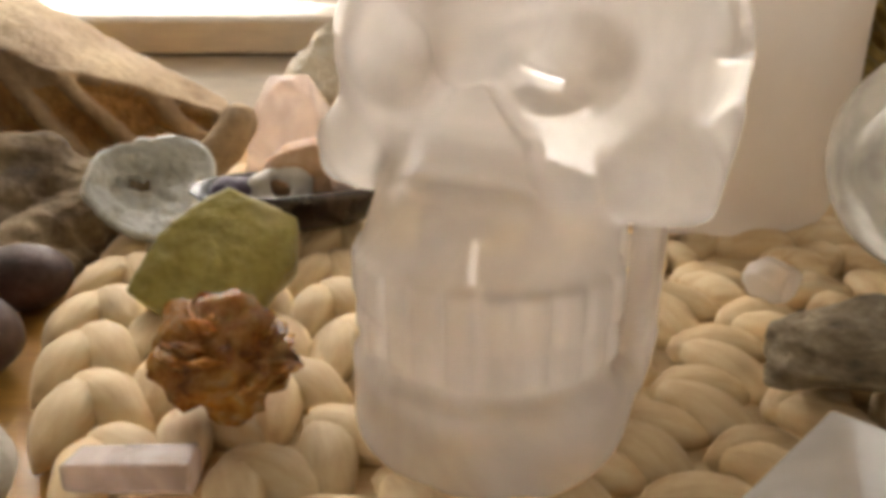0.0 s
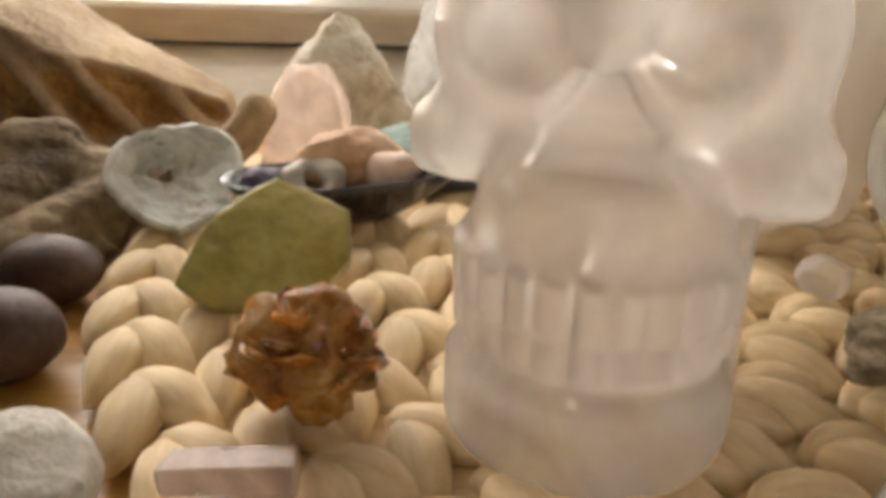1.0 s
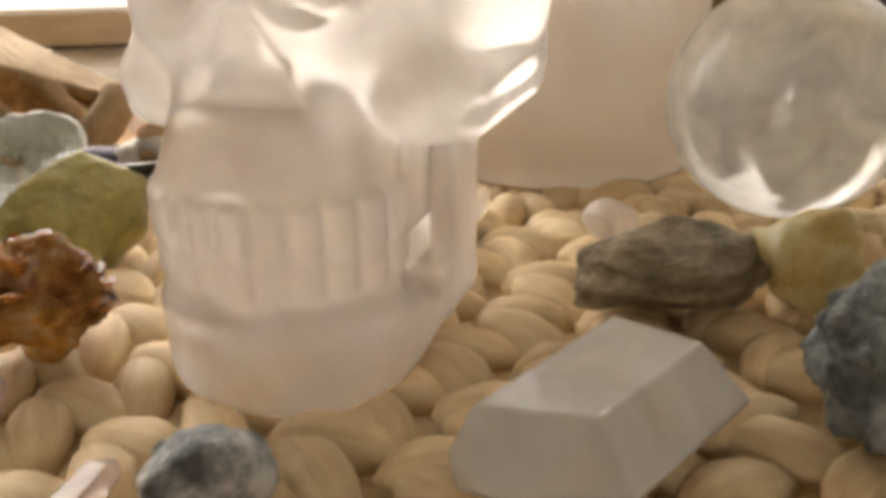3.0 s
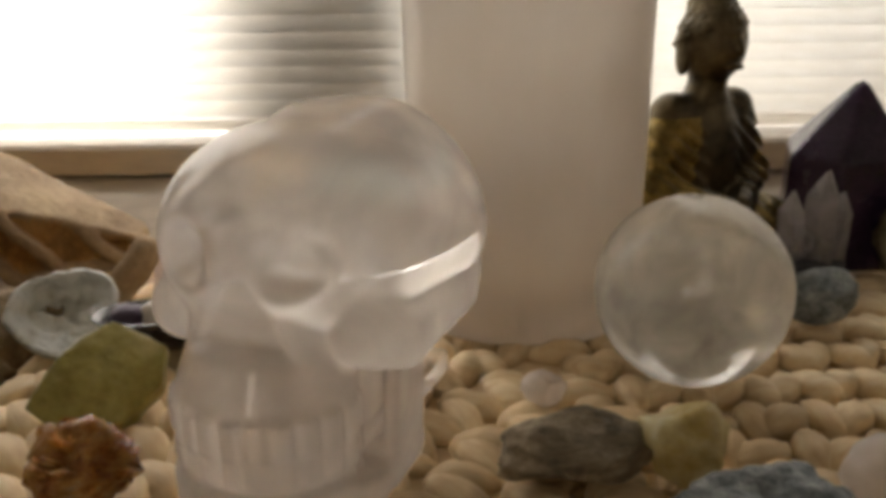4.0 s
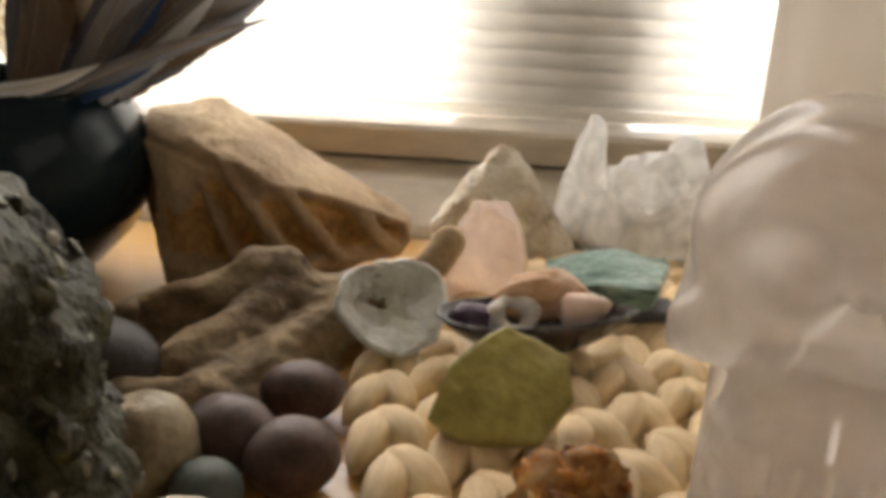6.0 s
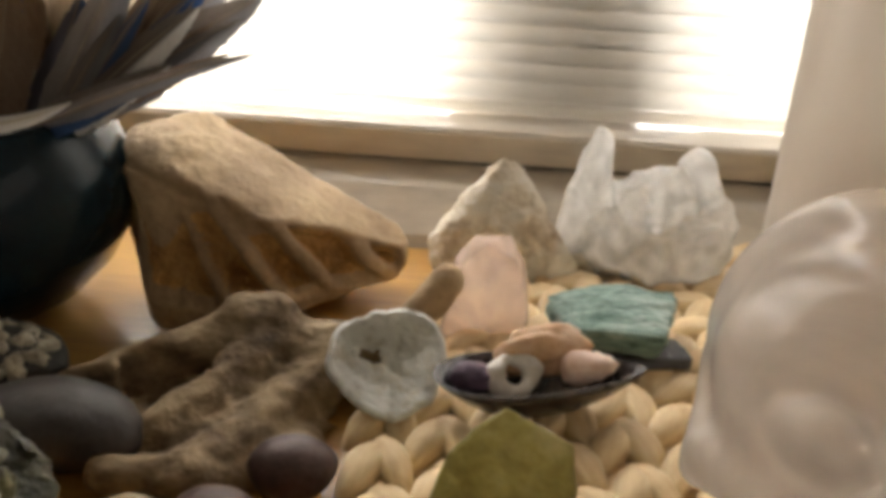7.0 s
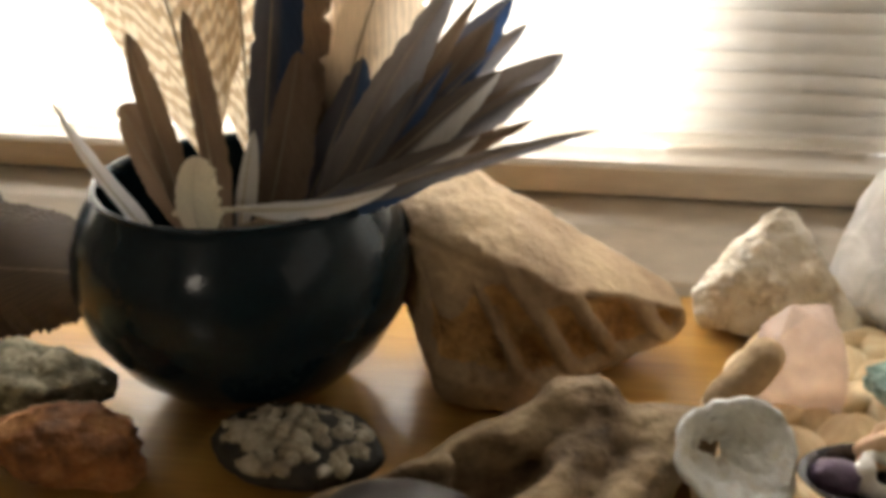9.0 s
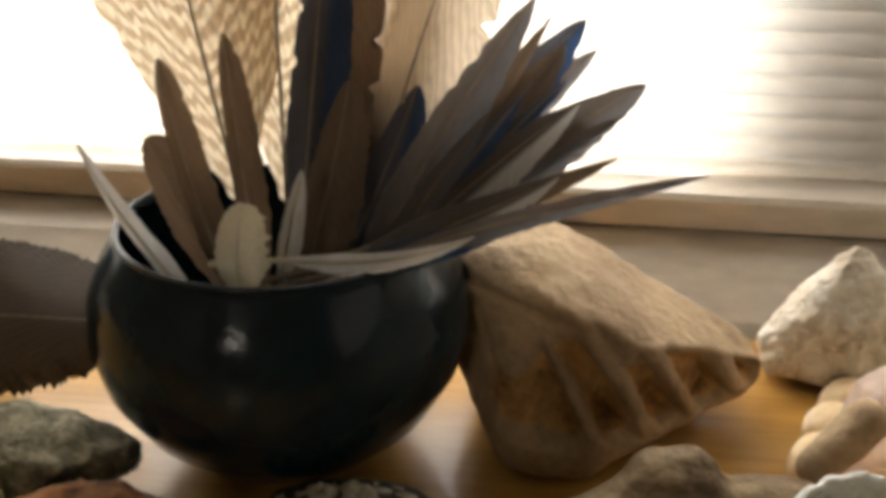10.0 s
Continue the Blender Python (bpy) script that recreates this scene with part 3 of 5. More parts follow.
def skull():
    def f(x, y, z):
        ax = np.abs(x)
        # brain case with a flattened crown and carved temples
        d = ell(x, y, z, (0, 12, 62), (36.5, 40, 33.5))
        d = join(d, ell(x, y, z, (0, 14, 70.5), (29, 29, 26.5)), 4)
        d = join(d, ell(x, y, z, (0, -13, 67), (34, 31.5, 27.5)), 5)
        d = cut(d, ell(ax, y, z, (48, -22, 64), (13, 13, 11)), 3.5)
        d = -join(-d, 95.0 + 0.03 * y - z, 2.0)
        # cheek bones and arches
        d = join(d, ell(ax, y, z, (23.5, -27, 51), (9, 9, 8.5)), 4)
        d = join(d, block(ax, y, z, (22, -28, 41.5), (35.5, 18, 54), 4.0), 5)
        # upper jaw, narrowing to the nose
        taper = np.clip((z - 37) / 17, 0, 1)
        up = arch(x, y, 22.6 - 6 * taper, 21.5 - 7 * taper, -30)
        up = np.maximum(np.maximum(up, y + 23), ax - 22.6 + 0.30 * np.maximum(y + 34, 0))
        s = np.arctan2(x, -(y + 30)) * 22.4 / 5.7
        tooth = np.clip(1.15 - (2 * np.abs(s - np.floor(s) - 0.5)) ** 5 * 1.4, 0, 1) * (y < -27)
        crown_up = np.clip(1.2 - (np.abs(z - 31.8) / 4.9) ** 6, 0, 1) * tooth
        crown_low = np.clip(1.2 - (np.abs(z - 23.4) / 3.3) ** 6, 0, 1) * tooth
        up = slab(up - 1.5 * crown_up - 1.1 * crown_low, z, 8, 56, 1.5)
        d = join(d, up, 2.5)
        # eye sockets, nose, hollows beside the nose
        d = cut(d, ell(ax, y, z, (16.0, -47, 69), (11.5, 12, 9)), 2.2)
        nose = np.maximum(np.abs(x) * 0.80 + (z - 51) * 0.42 - 7.5, 49.5 - z)
        d = cut(d, np.maximum(nose, y + 40), 4.5)
        d = join(d, cap(x, y, z, (0, -41, 75), (0, -46, 68), 4.0, 2.6), 4)
        d = cut(d, ell(ax, y, z, (17.5, -49, 45), (5.2, 7, 7)), 2.5)
        # lower jaw: a plump chin band, rising towards the angle
        base = np.clip((y + 44) * 0.17, 0, 7.5) - 2.0
        rim = np.clip(19.0 - np.clip(y + 38, 0, 20) * 0.30, 12.5, 19)
        band = np.maximum(arch(x, y, 25.2, 24, -29), y - 1)
        band = slab(band, z - 0.5 * (base + rim) + 8, 8 - 0.5 * (rim - base), 8 + 0.5 * (rim - base), 4.5)
        band = cut(band, arch(x, y, 15.5, 12, -26), 2)
        d = join(d, band, 1.0)
        d = join(d, block(ax, y - 0.10 * (z - 20), z, (20.8, -16.5, 4), (25.6, 2, 46), 2.2), 2)
        # web between teeth and ramus, with the groove before the ramus
        d = join(d, block(ax, y, z, (10, -27, 22.8), (19.5, -8, 46), 0.8), 0.8)
        d = cut(d, cap(ax, y, z, (26.5, -20.0, 17), (25.5, -19.0, 37.5), 2.9, 3.1), 0.8)
        d = np.minimum(d, slab(arch(x, y, 14, 10, -30), z, -2, 10, 2) + 2)
        return np.maximum(d, -2 - z)

    ob = skinned("crystal_skull", f, (-44, -62, -5), (44, 56, 103), 0.85, M["skull"], pose(0, 0, 0), 1)
    ob.data.transform(Matrix.Diagonal((0.001, 0.001, 0.001, 1)))
    ob.matrix_world = pose(0.0142, -0.0420, 0.0100, 0, 0, -20)
    tagged(ob, "clear polished quartz skull carving standing on the woven mat", "carving")


def tower():
    bm = bmesh.new()
    n, rows = 72, 40
    rings = []
    for j in range(rows + 1):
        t = j / rows
        z = 0.26 * t
        edge = 0.94 + 0.06 * min(1, t * 18) ** 0.5
        ring = []
        for i in range(n):
            a = 2 * math.pi * i / n
            q = (abs(math.cos(a)) ** 2.6 + abs(math.sin(a)) ** 2.6) ** (-1 / 2.6)
            ridge = 0.0007 * noise.noise(Vector((math.cos(a) * 9, math.sin(a) * 9, t * 0.8))) + 0.0004 * noise.noise(Vector((math.cos(a) * 30, math.sin(a) * 30, t * 0.6)))
            r = edge * (0.0440 + 0.0025 * t) * q ** 0.55 + ridge
            ring.append(bm.verts.new((r * math.cos(a), r * math.sin(a), z)))
        rings.append(ring)
    for a, b in zip(rings, rings[1:]):
        for i in range(n):
            bm.faces.new((a[i], a[(i + 1) % n], b[(i + 1) % n], b[i]))
    bm.faces.new(rings[0][::-1])
    bm.faces.new(rings[-1])
    tagged(solid("selenite_tower", bm, M["selenite"], pose(0.0730, 0.0690, 0.0095)), "tall satin white selenite tower standing on the mat", "crystal tower")


def ball():
    bm = bmesh.new()
    bmesh.ops.create_uvsphere(bm, u_segments=72, v_segments=48, radius=0.0305)
    tagged(solid("crystal_ball", bm, M["ball"], pose(0.1212, 0.0022, 0.0400)), "clear quartz ball with cloudy veils resting on the mat", "crystal ball")


skull()
tower()
ball()


# ---- stones on the sill, behind the mat ----
def big_rock():
    pts = [(-0.202, 0.090, 0.062), (-0.206, 0.112, 0.071), (-0.188, 0.138, 0.076), (-0.146, 0.072, 0.052), (-0.172, 0.077, 0.060), (-0.094, 0.112, 0.024), (-0.098, 0.140, 0.024),
           (-0.186, 0.068, 0.0), (-0.165, 0.067, 0.0), (-0.200, 0.130, 0.0), (-0.130, 0.132, 0.0), (-0.098, 0.116, 0.010), (-0.130, 0.086, 0.014), (-0.205, 0.100, 0.030)]
    bm = hull([Vector(p) - Vector((-0.15, 0.1, 0)) for p in pts], 5, 0.18)
    bm.normal_update()
    bm.verts.index_update()
    deep = {}
    for v in bm.verts:
        n, c = v.normal, v.co
        front = max(0.0, min(1.0, (-n.y - 0.35) * 3)) * max(0.0, min(1.0, (0.060 - c.z) * 60)) * max(0.0, min(1.0, (c.z - 0.011 - 0.10 * max(0.0, -c.x)) * 110))
        s = c.x + 0.66 * c.z
        rib = 0.5 + 0.5 * math.sin(s * 370 + 1.4 * noise.noise(Vector((c.x * 60, 1, c.z * 40))))
        rib *= max(0.0, min(1.0, (c.x + 0.040) * 45))
        hollow = front * max(0.0, min(1.0, (0.86 - rib) * 3.0)) * 0.0058 * (0.6 + 0.9 * noise.noise(Vector((c.x * 40, 5, c.z * 30))) + 0.3)
        deep[v.index] = hollow
        v.co -= n * hollow * 1.5
        v.co += n * (0.0015 * fbm(c * 38, 3) + 0.0003 * fbm(c * 170, 3))
        layer = abs(c.z - 0.060 + 0.22 * (c.x + 0.05) + 0.002 * noise.noise(c * 50))
        v.co -= n * 0.0022 * max(0.0, 1 - layer / 0.0022) * max(0.0, min(1.0, (-0.012 - c.x) * 60))
    rest(bm)
    for fc in bm.faces:
        if sum(deep[v.index] for v in fc.verts) / len(fc.verts) > 0.0028:
            fc.material_index = 1
    ob = solid("sandstone_rock", bm, M["sandstone"], pose(-0.15, 0.1, 0))
    ob.data.materials.append(M["ochre"])
    tagged(ob, "large wedge of brown sandstone with hollowed ochre side", "rock")


def pale_rock():
    pts = [(-0.030, -0.012, 0), (0.034, -0.020, 0.0), (0.030, 0.020, 0), (-0.026, 0.022, 0), (-0.032, -0.004, 0.012), (0.036, -0.014, 0.010), (-0.018, -0.012, 0.030), (0.019, -0.012, 0.027),
           (-0.002, 0.001, 0.054), (0.006, 0.004, 0.050), (-0.010, 0.003, 0.046), (0.004, 0.018, 0.040)]
    bm = hull(pts, 5, 0.16)
    roughen(bm, 0.0022, 55, 3, 5, 0.0008, 200)
    rest(bm)
    tagged(solid("flint_rock", bm, M["pale_rock"], pose(-0.0585, 0.147, 0.002)), "pale cream pitted flint rock shaped like a peak", "rock")


def quartz_cluster():
    ob = thing("quartz_cluster", "milky white quartz cluster with a blunt spire", "crystal cluster", pose(0.003, 0.150, 0.006))
    bm = pebble((0.032, 0.020, 0.009), 21, 0.25, 1.8, 6, 5, 0.06)
    rest(bm, 0.0)
    part("matrix", bm, M["cluster_matrix"], ob, "rough cream matrix")

    def chips(x, y, z, k):
        """Stepped facets, as on broken quartz."""
        a = np.abs(((x * 0.8 + z * 0.6) * 95 * k) % 1 - 0.5)
        b = np.abs(((y * 0.7 - x * 0.55 + z * 0.45) * 110 * k + 0.3) % 1 - 0.5)
        return a + b - 0.5

    def spire(x, y, z):
        d = cap(x, y, z, (-0.025, 0.002, 0.014), (-0.0225, 0.008, 0.0560), 0.0130, 0.0066)
        d = np.maximum(d, z - 0.0660 + 0.55 * (x + 0.0225))
        d = np.maximum(d, (x + 0.0225) * 0.86 + (z - 0.058) * 0.5 - 0.0060)
        d = np.maximum(d, -(x + 0.0225) * 0.93 + (z - 0.040) * 0.36 - 0.0085)
        return d + 0.0009 * chips(x, y, z, 0.8) + 0.0003 * waves(x, y, z, 420, 0.6)

    def bump(x, y, z):
        d = cap(x, y, z, (0.026, 0.006, 0.016), (0.023, 0.010, 0.046), 0.013, 0.0095)
        d = np.maximum(d, z - 0.0560 + 0.35 * np.abs(x - 0.020))
        d = np.maximum(d, (x - 0.024) * 0.9 + (z - 0.030) * 0.42 - 0.0125)
        return d + 0.0012 * chips(x, y, z, 0.9) + 0.0003 * waves(x, y, z, 400, 2.6)

    lumps = [(-0.012, -0.006, 0.016, 0.016, 0.013, 0.016), (0.004, -0.014, 0.012, 0.017, 0.011, 0.011), (0.020, -0.012, 0.017, 0.014, 0.012, 0.015), (0.029, -0.002, 0.020, 0.011, 0.013, 0.020), (0.001, 0.006, 0.028, 0.017, 0.010, 0.018),
             (0.012, 0.006, 0.032, 0.014, 0.010, 0.016), (-0.006, -0.006, 0.030, 0.008, 0.009, 0.010), (0.014, -0.006, 0.032, 0.007, 0.008, 0.007)]

    def mass(x, y, z):
        d = ell(x, y, z, lumps[0][:3], lumps[0][3:])
        for q in lumps[1:]:
            d = join(d, ell(x, y, z, q[:3], q[3:]), 0.0022)
        d = cut(d, ell(x, y, z, (0.003, -0.012, 0.0315), (0.0058, 0.010, 0.0045)), 0.001)
        return np.maximum(d + 0.0020 * chips(x, y, z, 1.2) + 0.0006 * waves(x, y, z, 500, 1.7), -z)

    for nm, f, label in (("crystal", spire, "blunt upright spire"), ("crystal", bump, ""), ("crystal_mass", mass, "")):
        skinned(nm, f, (-0.046, -0.034, -0.003), (0.048, 0.026, 0.070), 0.0010, M["cluster"], pose(0, 0, 0), 1).parent = ob


def rose_quartz():
    bm = hull([(-0.016, -0.008, 0), (0.017, -0.010, 0), (0.018, 0.008, 0), (-0.014, 0.010, 0), (-0.0135, -0.009, 0.016), (0.0155, -0.010, 0.018), (0.015, 0.007, 0.026), (-0.012, 0.006, 0.028),
               (-0.0095, -0.007, 0.0300), (0.0110, -0.007, 0.0325), (0.0085, 0.002, 0.0390), (-0.0045, 0.0, 0.0385), (0.000, -0.005, 0.0375)], 4, 0.07)
    roughen(bm, 0.0009, 70, 9, 4)
    rest(bm)
    tagged(solid("rose_quartz", bm, M["rose"], pose(-0.0655, 0.0850, 0.0060)), "pale pink upright rose quartz point", "crystal")


def finger_stone():
    def f(x, y, z):
        d = cap(x, y, z, (-0.006, -0.002, 0.005), (0.006, 0.002, 0.021), 0.0060, 0.0068)
        return d + 0.0007 * waves(x, y, z, 420, 1.0)

    ob = skinned("finger_stone", f, (-0.02, -0.015, -0.006), (0.02, 0.015, 0.034), 0.0011, M["sandstone"], pose(-0.0855, 0.0715, 0.0095))
    tagged(ob, "small finger-shaped brown stone leaning upward", "stone")


def holed_shell():
    bm = bmesh.new()
    n, rows = 64, 12
    rings = []
    for j in range(rows + 1):
        t = j / rows
        ring = []
        for i in range(n):
            a = 2 * math.pi * i / n
            hole = 0.0036 * (1 + 0.25 * math.cos(a * 2 + 0.5) + 0.12 * math.sin(a * 3))
            edge = 0.0175 * (1 + 0.040 * math.cos(3 * a + 4.71) + 0.03 * math.cos(2 * a) - 0.065 * math.exp(-((a - 1.75) / 0.12) ** 2) - 0.05 * math.exp(-((a - 1.25) / 0.16) ** 2) + 0.07 * noise.noise(Vector((math.cos(a) * 2.2, math.sin(a) * 2.2, 0.3))) + 0.02 * noise.noise(Vector((math.cos(a) * 9, math.sin(a) * 9, 0.7))))
            cx, cy = -0.0035 * (1 - t), 0.0045 * (1 - t)
            r = hole + (edge - hole) * t
            z = 0.0062 * (1 - t) ** 1.4 + 0.0012 * max(0.0, math.sin(7 * t + 1.2 * math.sin(a + 1))) + 0.0008 * fbm(Vector((math.cos(a) * r, math.sin(a) * r, 0)) * 260, 3) + 0.0004 * math.sin(r * 2100 + 1.5 * math.sin(2 * a)) - 0.0030 * max(0.0, t - 0.80) * 4
            ring.append(bm.verts.new((cx + r * math.cos(a), cy + r * math.sin(a), -z)))
        rings.append(ring)
    for a, b in zip(rings, rings[1:]):
        for i in range(n):
            bm.faces.new((a[i], b[i], b[(i + 1) % n], a[(i + 1) % n]))
    bmesh.ops.recalc_face_normals(bm, faces=bm.faces)
    bmesh.ops.solidify(bm, geom=bm.faces[:], thickness=0.0018)
    ob = solid("oyster_shell", bm, M["shell_grey"], pose(-0.0955, 0.0320, 0.0215, 42, 0, 16) @ Matrix.Diagonal((1.05, 1.08, 1, 1)) @ pose(0, 0, 0, 0, 0, 12))
    tagged(ob, "weathered grey-white shell with a hole, leaning on driftwood", "shell")


def mussel_dish():
    bm = bmesh.new()
    rows, n = 10, 40
    rings = []
    for j in range(rows + 1):
        t = j / rows
        ring = []
        for i in range(n):
            a = 2 * math.pi * i / n
            lx = 0.034 * math.cos(a)
            wy = 0.0125 * math.sin(a) * (1.0 - 0.35 * math.cos(a))
            ring.append(bm.verts.new((lx * t, wy * t, 0.0145 * t ** 2.4)))
        rings.append(ring)
    for a, b in zip(rings, rings[1:]):
        for i in range(n):
            bm.faces.new((a[i], b[i], b[(i + 1) % n], a[(i + 1) % n]))
    bmesh.ops.remove_doubles(bm, verts=bm.verts[:], dist=1e-5)
    bmesh.ops.recalc_face_normals(bm, faces=bm.faces)
    bmesh.ops.solidify(bm, geom=bm.faces[:], thickness=0.0010)
    rest(bm)
    tagged(solid("mussel_shell", bm, M["mussel"], pose(-0.0475, 0.0280, 0.0100, 0, 0, 12) @ Matrix.Diagonal((1.0, 1.05, 1, 1))), "dark glossy mussel shell dish holding small shells", "shell")
    stone("purple_stone", -0.0690, 0.0270, 0.0160, (0.0075, 0.0060, 0.0052), M["purple"], "small purple-grey tumbled stone in the mussel shell", "stone", 31)
    ring = bmesh.new()
    k, q = 28, 10
    rr = []
    for i in range(k):
        a = 2 * math.pi * i / k
        th = 0.0026 * (1 + 0.25 * math.sin(a * 2 + 1))
        rr.append([ring.verts.new(((0.0052 + th * math.cos(b)) * math.cos(a) * 1.2, (0.0052 + th * math.cos(b)) * math.sin(a), th * math.sin(b) + 0.001 * math.sin(3 * a))) for b in (2 * math.pi * j / q for j in range(q))])
    for i in range(k):
        for j in range(q):
            ring.faces.new((rr[i][j], rr[(i + 1) % k][j], rr[(i + 1) % k][(j + 1) % q], rr[i][(j + 1) % q]))
    ring.transform(pose(0, 0, 0, 50, 0, 20))
    roughen(ring, 0.0006, 300, 2, 3)
    rest(ring)
    tagged(solid("shell_ring", ring, M["white_shell"], pose(-0.0560, 0.0285, 0.0165)), "worn white shell ring lying in the mussel shell", "shell")
    stone("orange_shell", -0.0460, 0.0380, 0.0150, (0.0155, 0.0055, 0.0092), M["orange_shell"], "broken apricot shell piece in the mussel shell", "shell", 33, 14, rough=0.25)
    cone = lathe([(0.0, 0.0), (0.0052, 0.001), (0.0062, 0.004), (0.0058, 0.007), (0.0044, 0.0105), (0.0047, 0.0115), (0.0028, 0.0145), (0.0030, 0.0153), (0.0, 0.0185)], 28)
    roughen(cone, 0.0005, 250, 3, 3)
    cone.transform(pose(0, 0, 0, 0, 68, -20))
    rest(cone)
    tagged(solid("spiral_shell", cone, M["pink_shell"], pose(-0.0400, 0.0350, 0.0175)), "small pink spiral shell in the mussel shell", "shell")


def green_slab():
    pts = [(-0.026, 0.004, 0), (0.024, 0.012, 0), (0.012, -0.024, 0), (-0.016, -0.019, 0), (-0.027, 0.006, 0.007), (0.026, 0.014, 0.009), (0.014, -0.026, 0.009), (-0.018, -0.020, 0.007), (0.0, 0.010, 0.012)]
    bm = hull(pts, 5, 0.1)
    bm.normal_update()
    for v in bm.verts:
        c = v.co
        v.co += v.normal * (0.0016 * fbm(Vector((c.x * 40, c.y * 140, c.z * 220)), 4))
    rest(bm)
    tagged(solid("green_stone_slab", bm, M["green_slab"], pose(-0.0175, 0.0800, 0.0145)), "layered sea-green mineral slab on the mat", "mineral slab")
    # dark plate put in for the shadow beneath the slab
    pts = [(-0.022, -0.008, 0), (0.022, -0.010, 0), (0.024, 0.008, 0), (-0.020, 0.010, 0), (-0.020, -0.008, 0.004), (0.022, -0.009, 0.004), (0.022, 0.007, 0.004), (-0.02, 0.009, 0.004)]
    bm = hull(pts, 3, 0.1)
    roughen(bm, 0.0006, 90, 4, 3)
    rest(bm)
    tagged(solid("slab_shadow", bm, M["dark_grey"], pose(-0.0150, 0.0640, 0.0105, 0, 0, 10)), "thin dark plate put in for the shadow under the green slab", "stone")


def driftwood():
    def f(x, y, z):
        d = cap(x, y, z, (-0.085, -0.042, 0.009), (-0.012, 0.004, 0.020), 0.0062, 0.0082)
        d = join(d, cap(x, y, z, (-0.013, 0.004, 0.026), (-0.003, 0.006, 0.0265), 0.0072, 0.0078), 0.004)
        d = join(d, cap(x, y, z, (-0.006, 0.002, 0.016), (0.030, 0.009, 0.013), 0.0100, 0.0095), 0.005)
        d = join(d, cap(x, y, z, (-0.002, 0.000, 0.017), (-0.026, -0.040, 0.009), 0.0098, 0.0080), 0.005)
        d = join(d, cap(x, y, z, (0.014, -0.004, 0.010), (-0.014, -0.056, 0.008), 0.0098, 0.0072), 0.004)
        d = join(d, cap(x, y, z, (-0.014, -0.056, 0.008), (-0.036, -0.056, 0.007), 0.0075, 0.0058), 0.004)
        d = join(d, ell(x, y, z, (-0.014, -0.026, 0.003), (0.036, 0.034, 0.0080)), 0.003)
        d = cut(d, ell(x, y, z, (-0.032, -0.020, 0.016), (0.014, 0.009, 0.011)), 0.003)
        d = cut(d, ell(x, y, z, (-0.052, -0.030, 0.016), (0.012, 0.005, 0.008)), 0.003)
        d = cut(d, ell(x, y, z, (-0.006, -0.034, 0.021), (0.005, 0.014, 0.006)), 0.003)
        along = 0.8 * x + 0.5 * y
        d = d + 0.0013 * waves(x, y, z, 190, 0.7) + 0.0003 * np.sin(900 * (y - 0.55 * x) + 3 * np.sin(along * 120)) + 0.0005 * waves(x, y, z, 600, 2.2)
        return np.maximum(d, -z)

    ob = skinned("driftwood", f, (-0.10, -0.078, -0.006), (0.034, 0.026, 0.042), 0.0013, M["driftwood"], pose(-0.132, 0.043, 0.0))
    low = min(v.co.z for v in ob.data.vertices)
    ob.location.z = -low
    tagged(ob, "gnarled brown driftwood root lying on the sill", "driftwood")


big_rock()
pale_rock()
quartz_cluster()
rose_quartz()
finger_stone()
holed_shell()
mussel_dish()
green_slab()
driftwood()

# ---- stones at the mat's edge ----
SPAR = Vector((-0.1850, -0.1290, 0.0))


def spar_rock():
    ob = thing("spar_rock", "big dark green glittering rock standing on the sill", "rock", Matrix.Translation(SPAR))
    bm = pebble((0.0655, 0.0560, 0.0520), 51, 0.16, 1.6, 5, 6, 0.034, 0.95)
    rest(bm)
    bm.normal_update()
    spots = [(v.co.copy(), v.normal.copy()) for v in bm.verts if v.co.z > 0.012 and v.normal.x > -0.35]
    part("body", bm, M["spar"], ob)
    rnd = random.Random(21)
    for i in range(290):
        p, n = spots[rnd.randrange(len(spots))]
        bright = rnd.random() < 0.38
        s = rnd.uniform(0.0007, 0.0021) if bright else rnd.uniform(0.0016, 0.0042)
        bm = pebble((s, s * rnd.uniform(0.6, 1.0), s * rnd.uniform(0.35, 0.7)), 500 + i, 0.25, 2.0, 6, 2, 0.0, 0.68)
        q = n.to_track_quat("Z", "Y").to_matrix().to_4x4()
        bm.transform(Matrix.Translation(p + n * (0.0004 if bright else -0.0004)) @ q @ pose(0, 0, 0, rnd.uniform(-30, 30), rnd.uniform(-30, 30), rnd.uniform(0, 180)))
        part("flake" if bright else "crystal", bm, M["flake" if bright else "spar_crystal"], ob, smooth=False)


spar_rock()
for x, y, s, sd, tn in ((-0.1175, -0.0065, (0.0125, 0.0100, 0.0088), 61, 10), (-0.1305, -0.0345, (0.0135, 0.0110, 0.0105), 62, -15), (-0.1125, -0.0420, (0.0122, 0.0108, 0.0100), 63, 20)):
    stone("egg_stone", x, y, 0.0, s, M["egg"], "smooth dark red-brown egg-shaped pebble on the sill", "pebble", sd, tn, rough=0.04, group="dark pebbles on the sill")
stone("green_pebble", -0.1295, -0.0575, 0.0, (0.0090, 0.0085, 0.0085), M["green_pebble"], "small dark green-grey pebble on the sill", "pebble", 64, rough=0.05)
stone("oval_pebble", -0.186, 0.000, 0.0, (0.026, 0.015, 0.0125), M["dark_pebble"], "large smooth grey-brown oval pebble beside driftwood", "pebble", 65, -8, rough=0.05)
stone("tan_pebble", -0.147, -0.0485, 0.0, (0.0130, 0.0125, 0.0140), M["tan_pebble"], "rounded tan and cream pebble on the sill", "pebble", 66, rough=0.08)
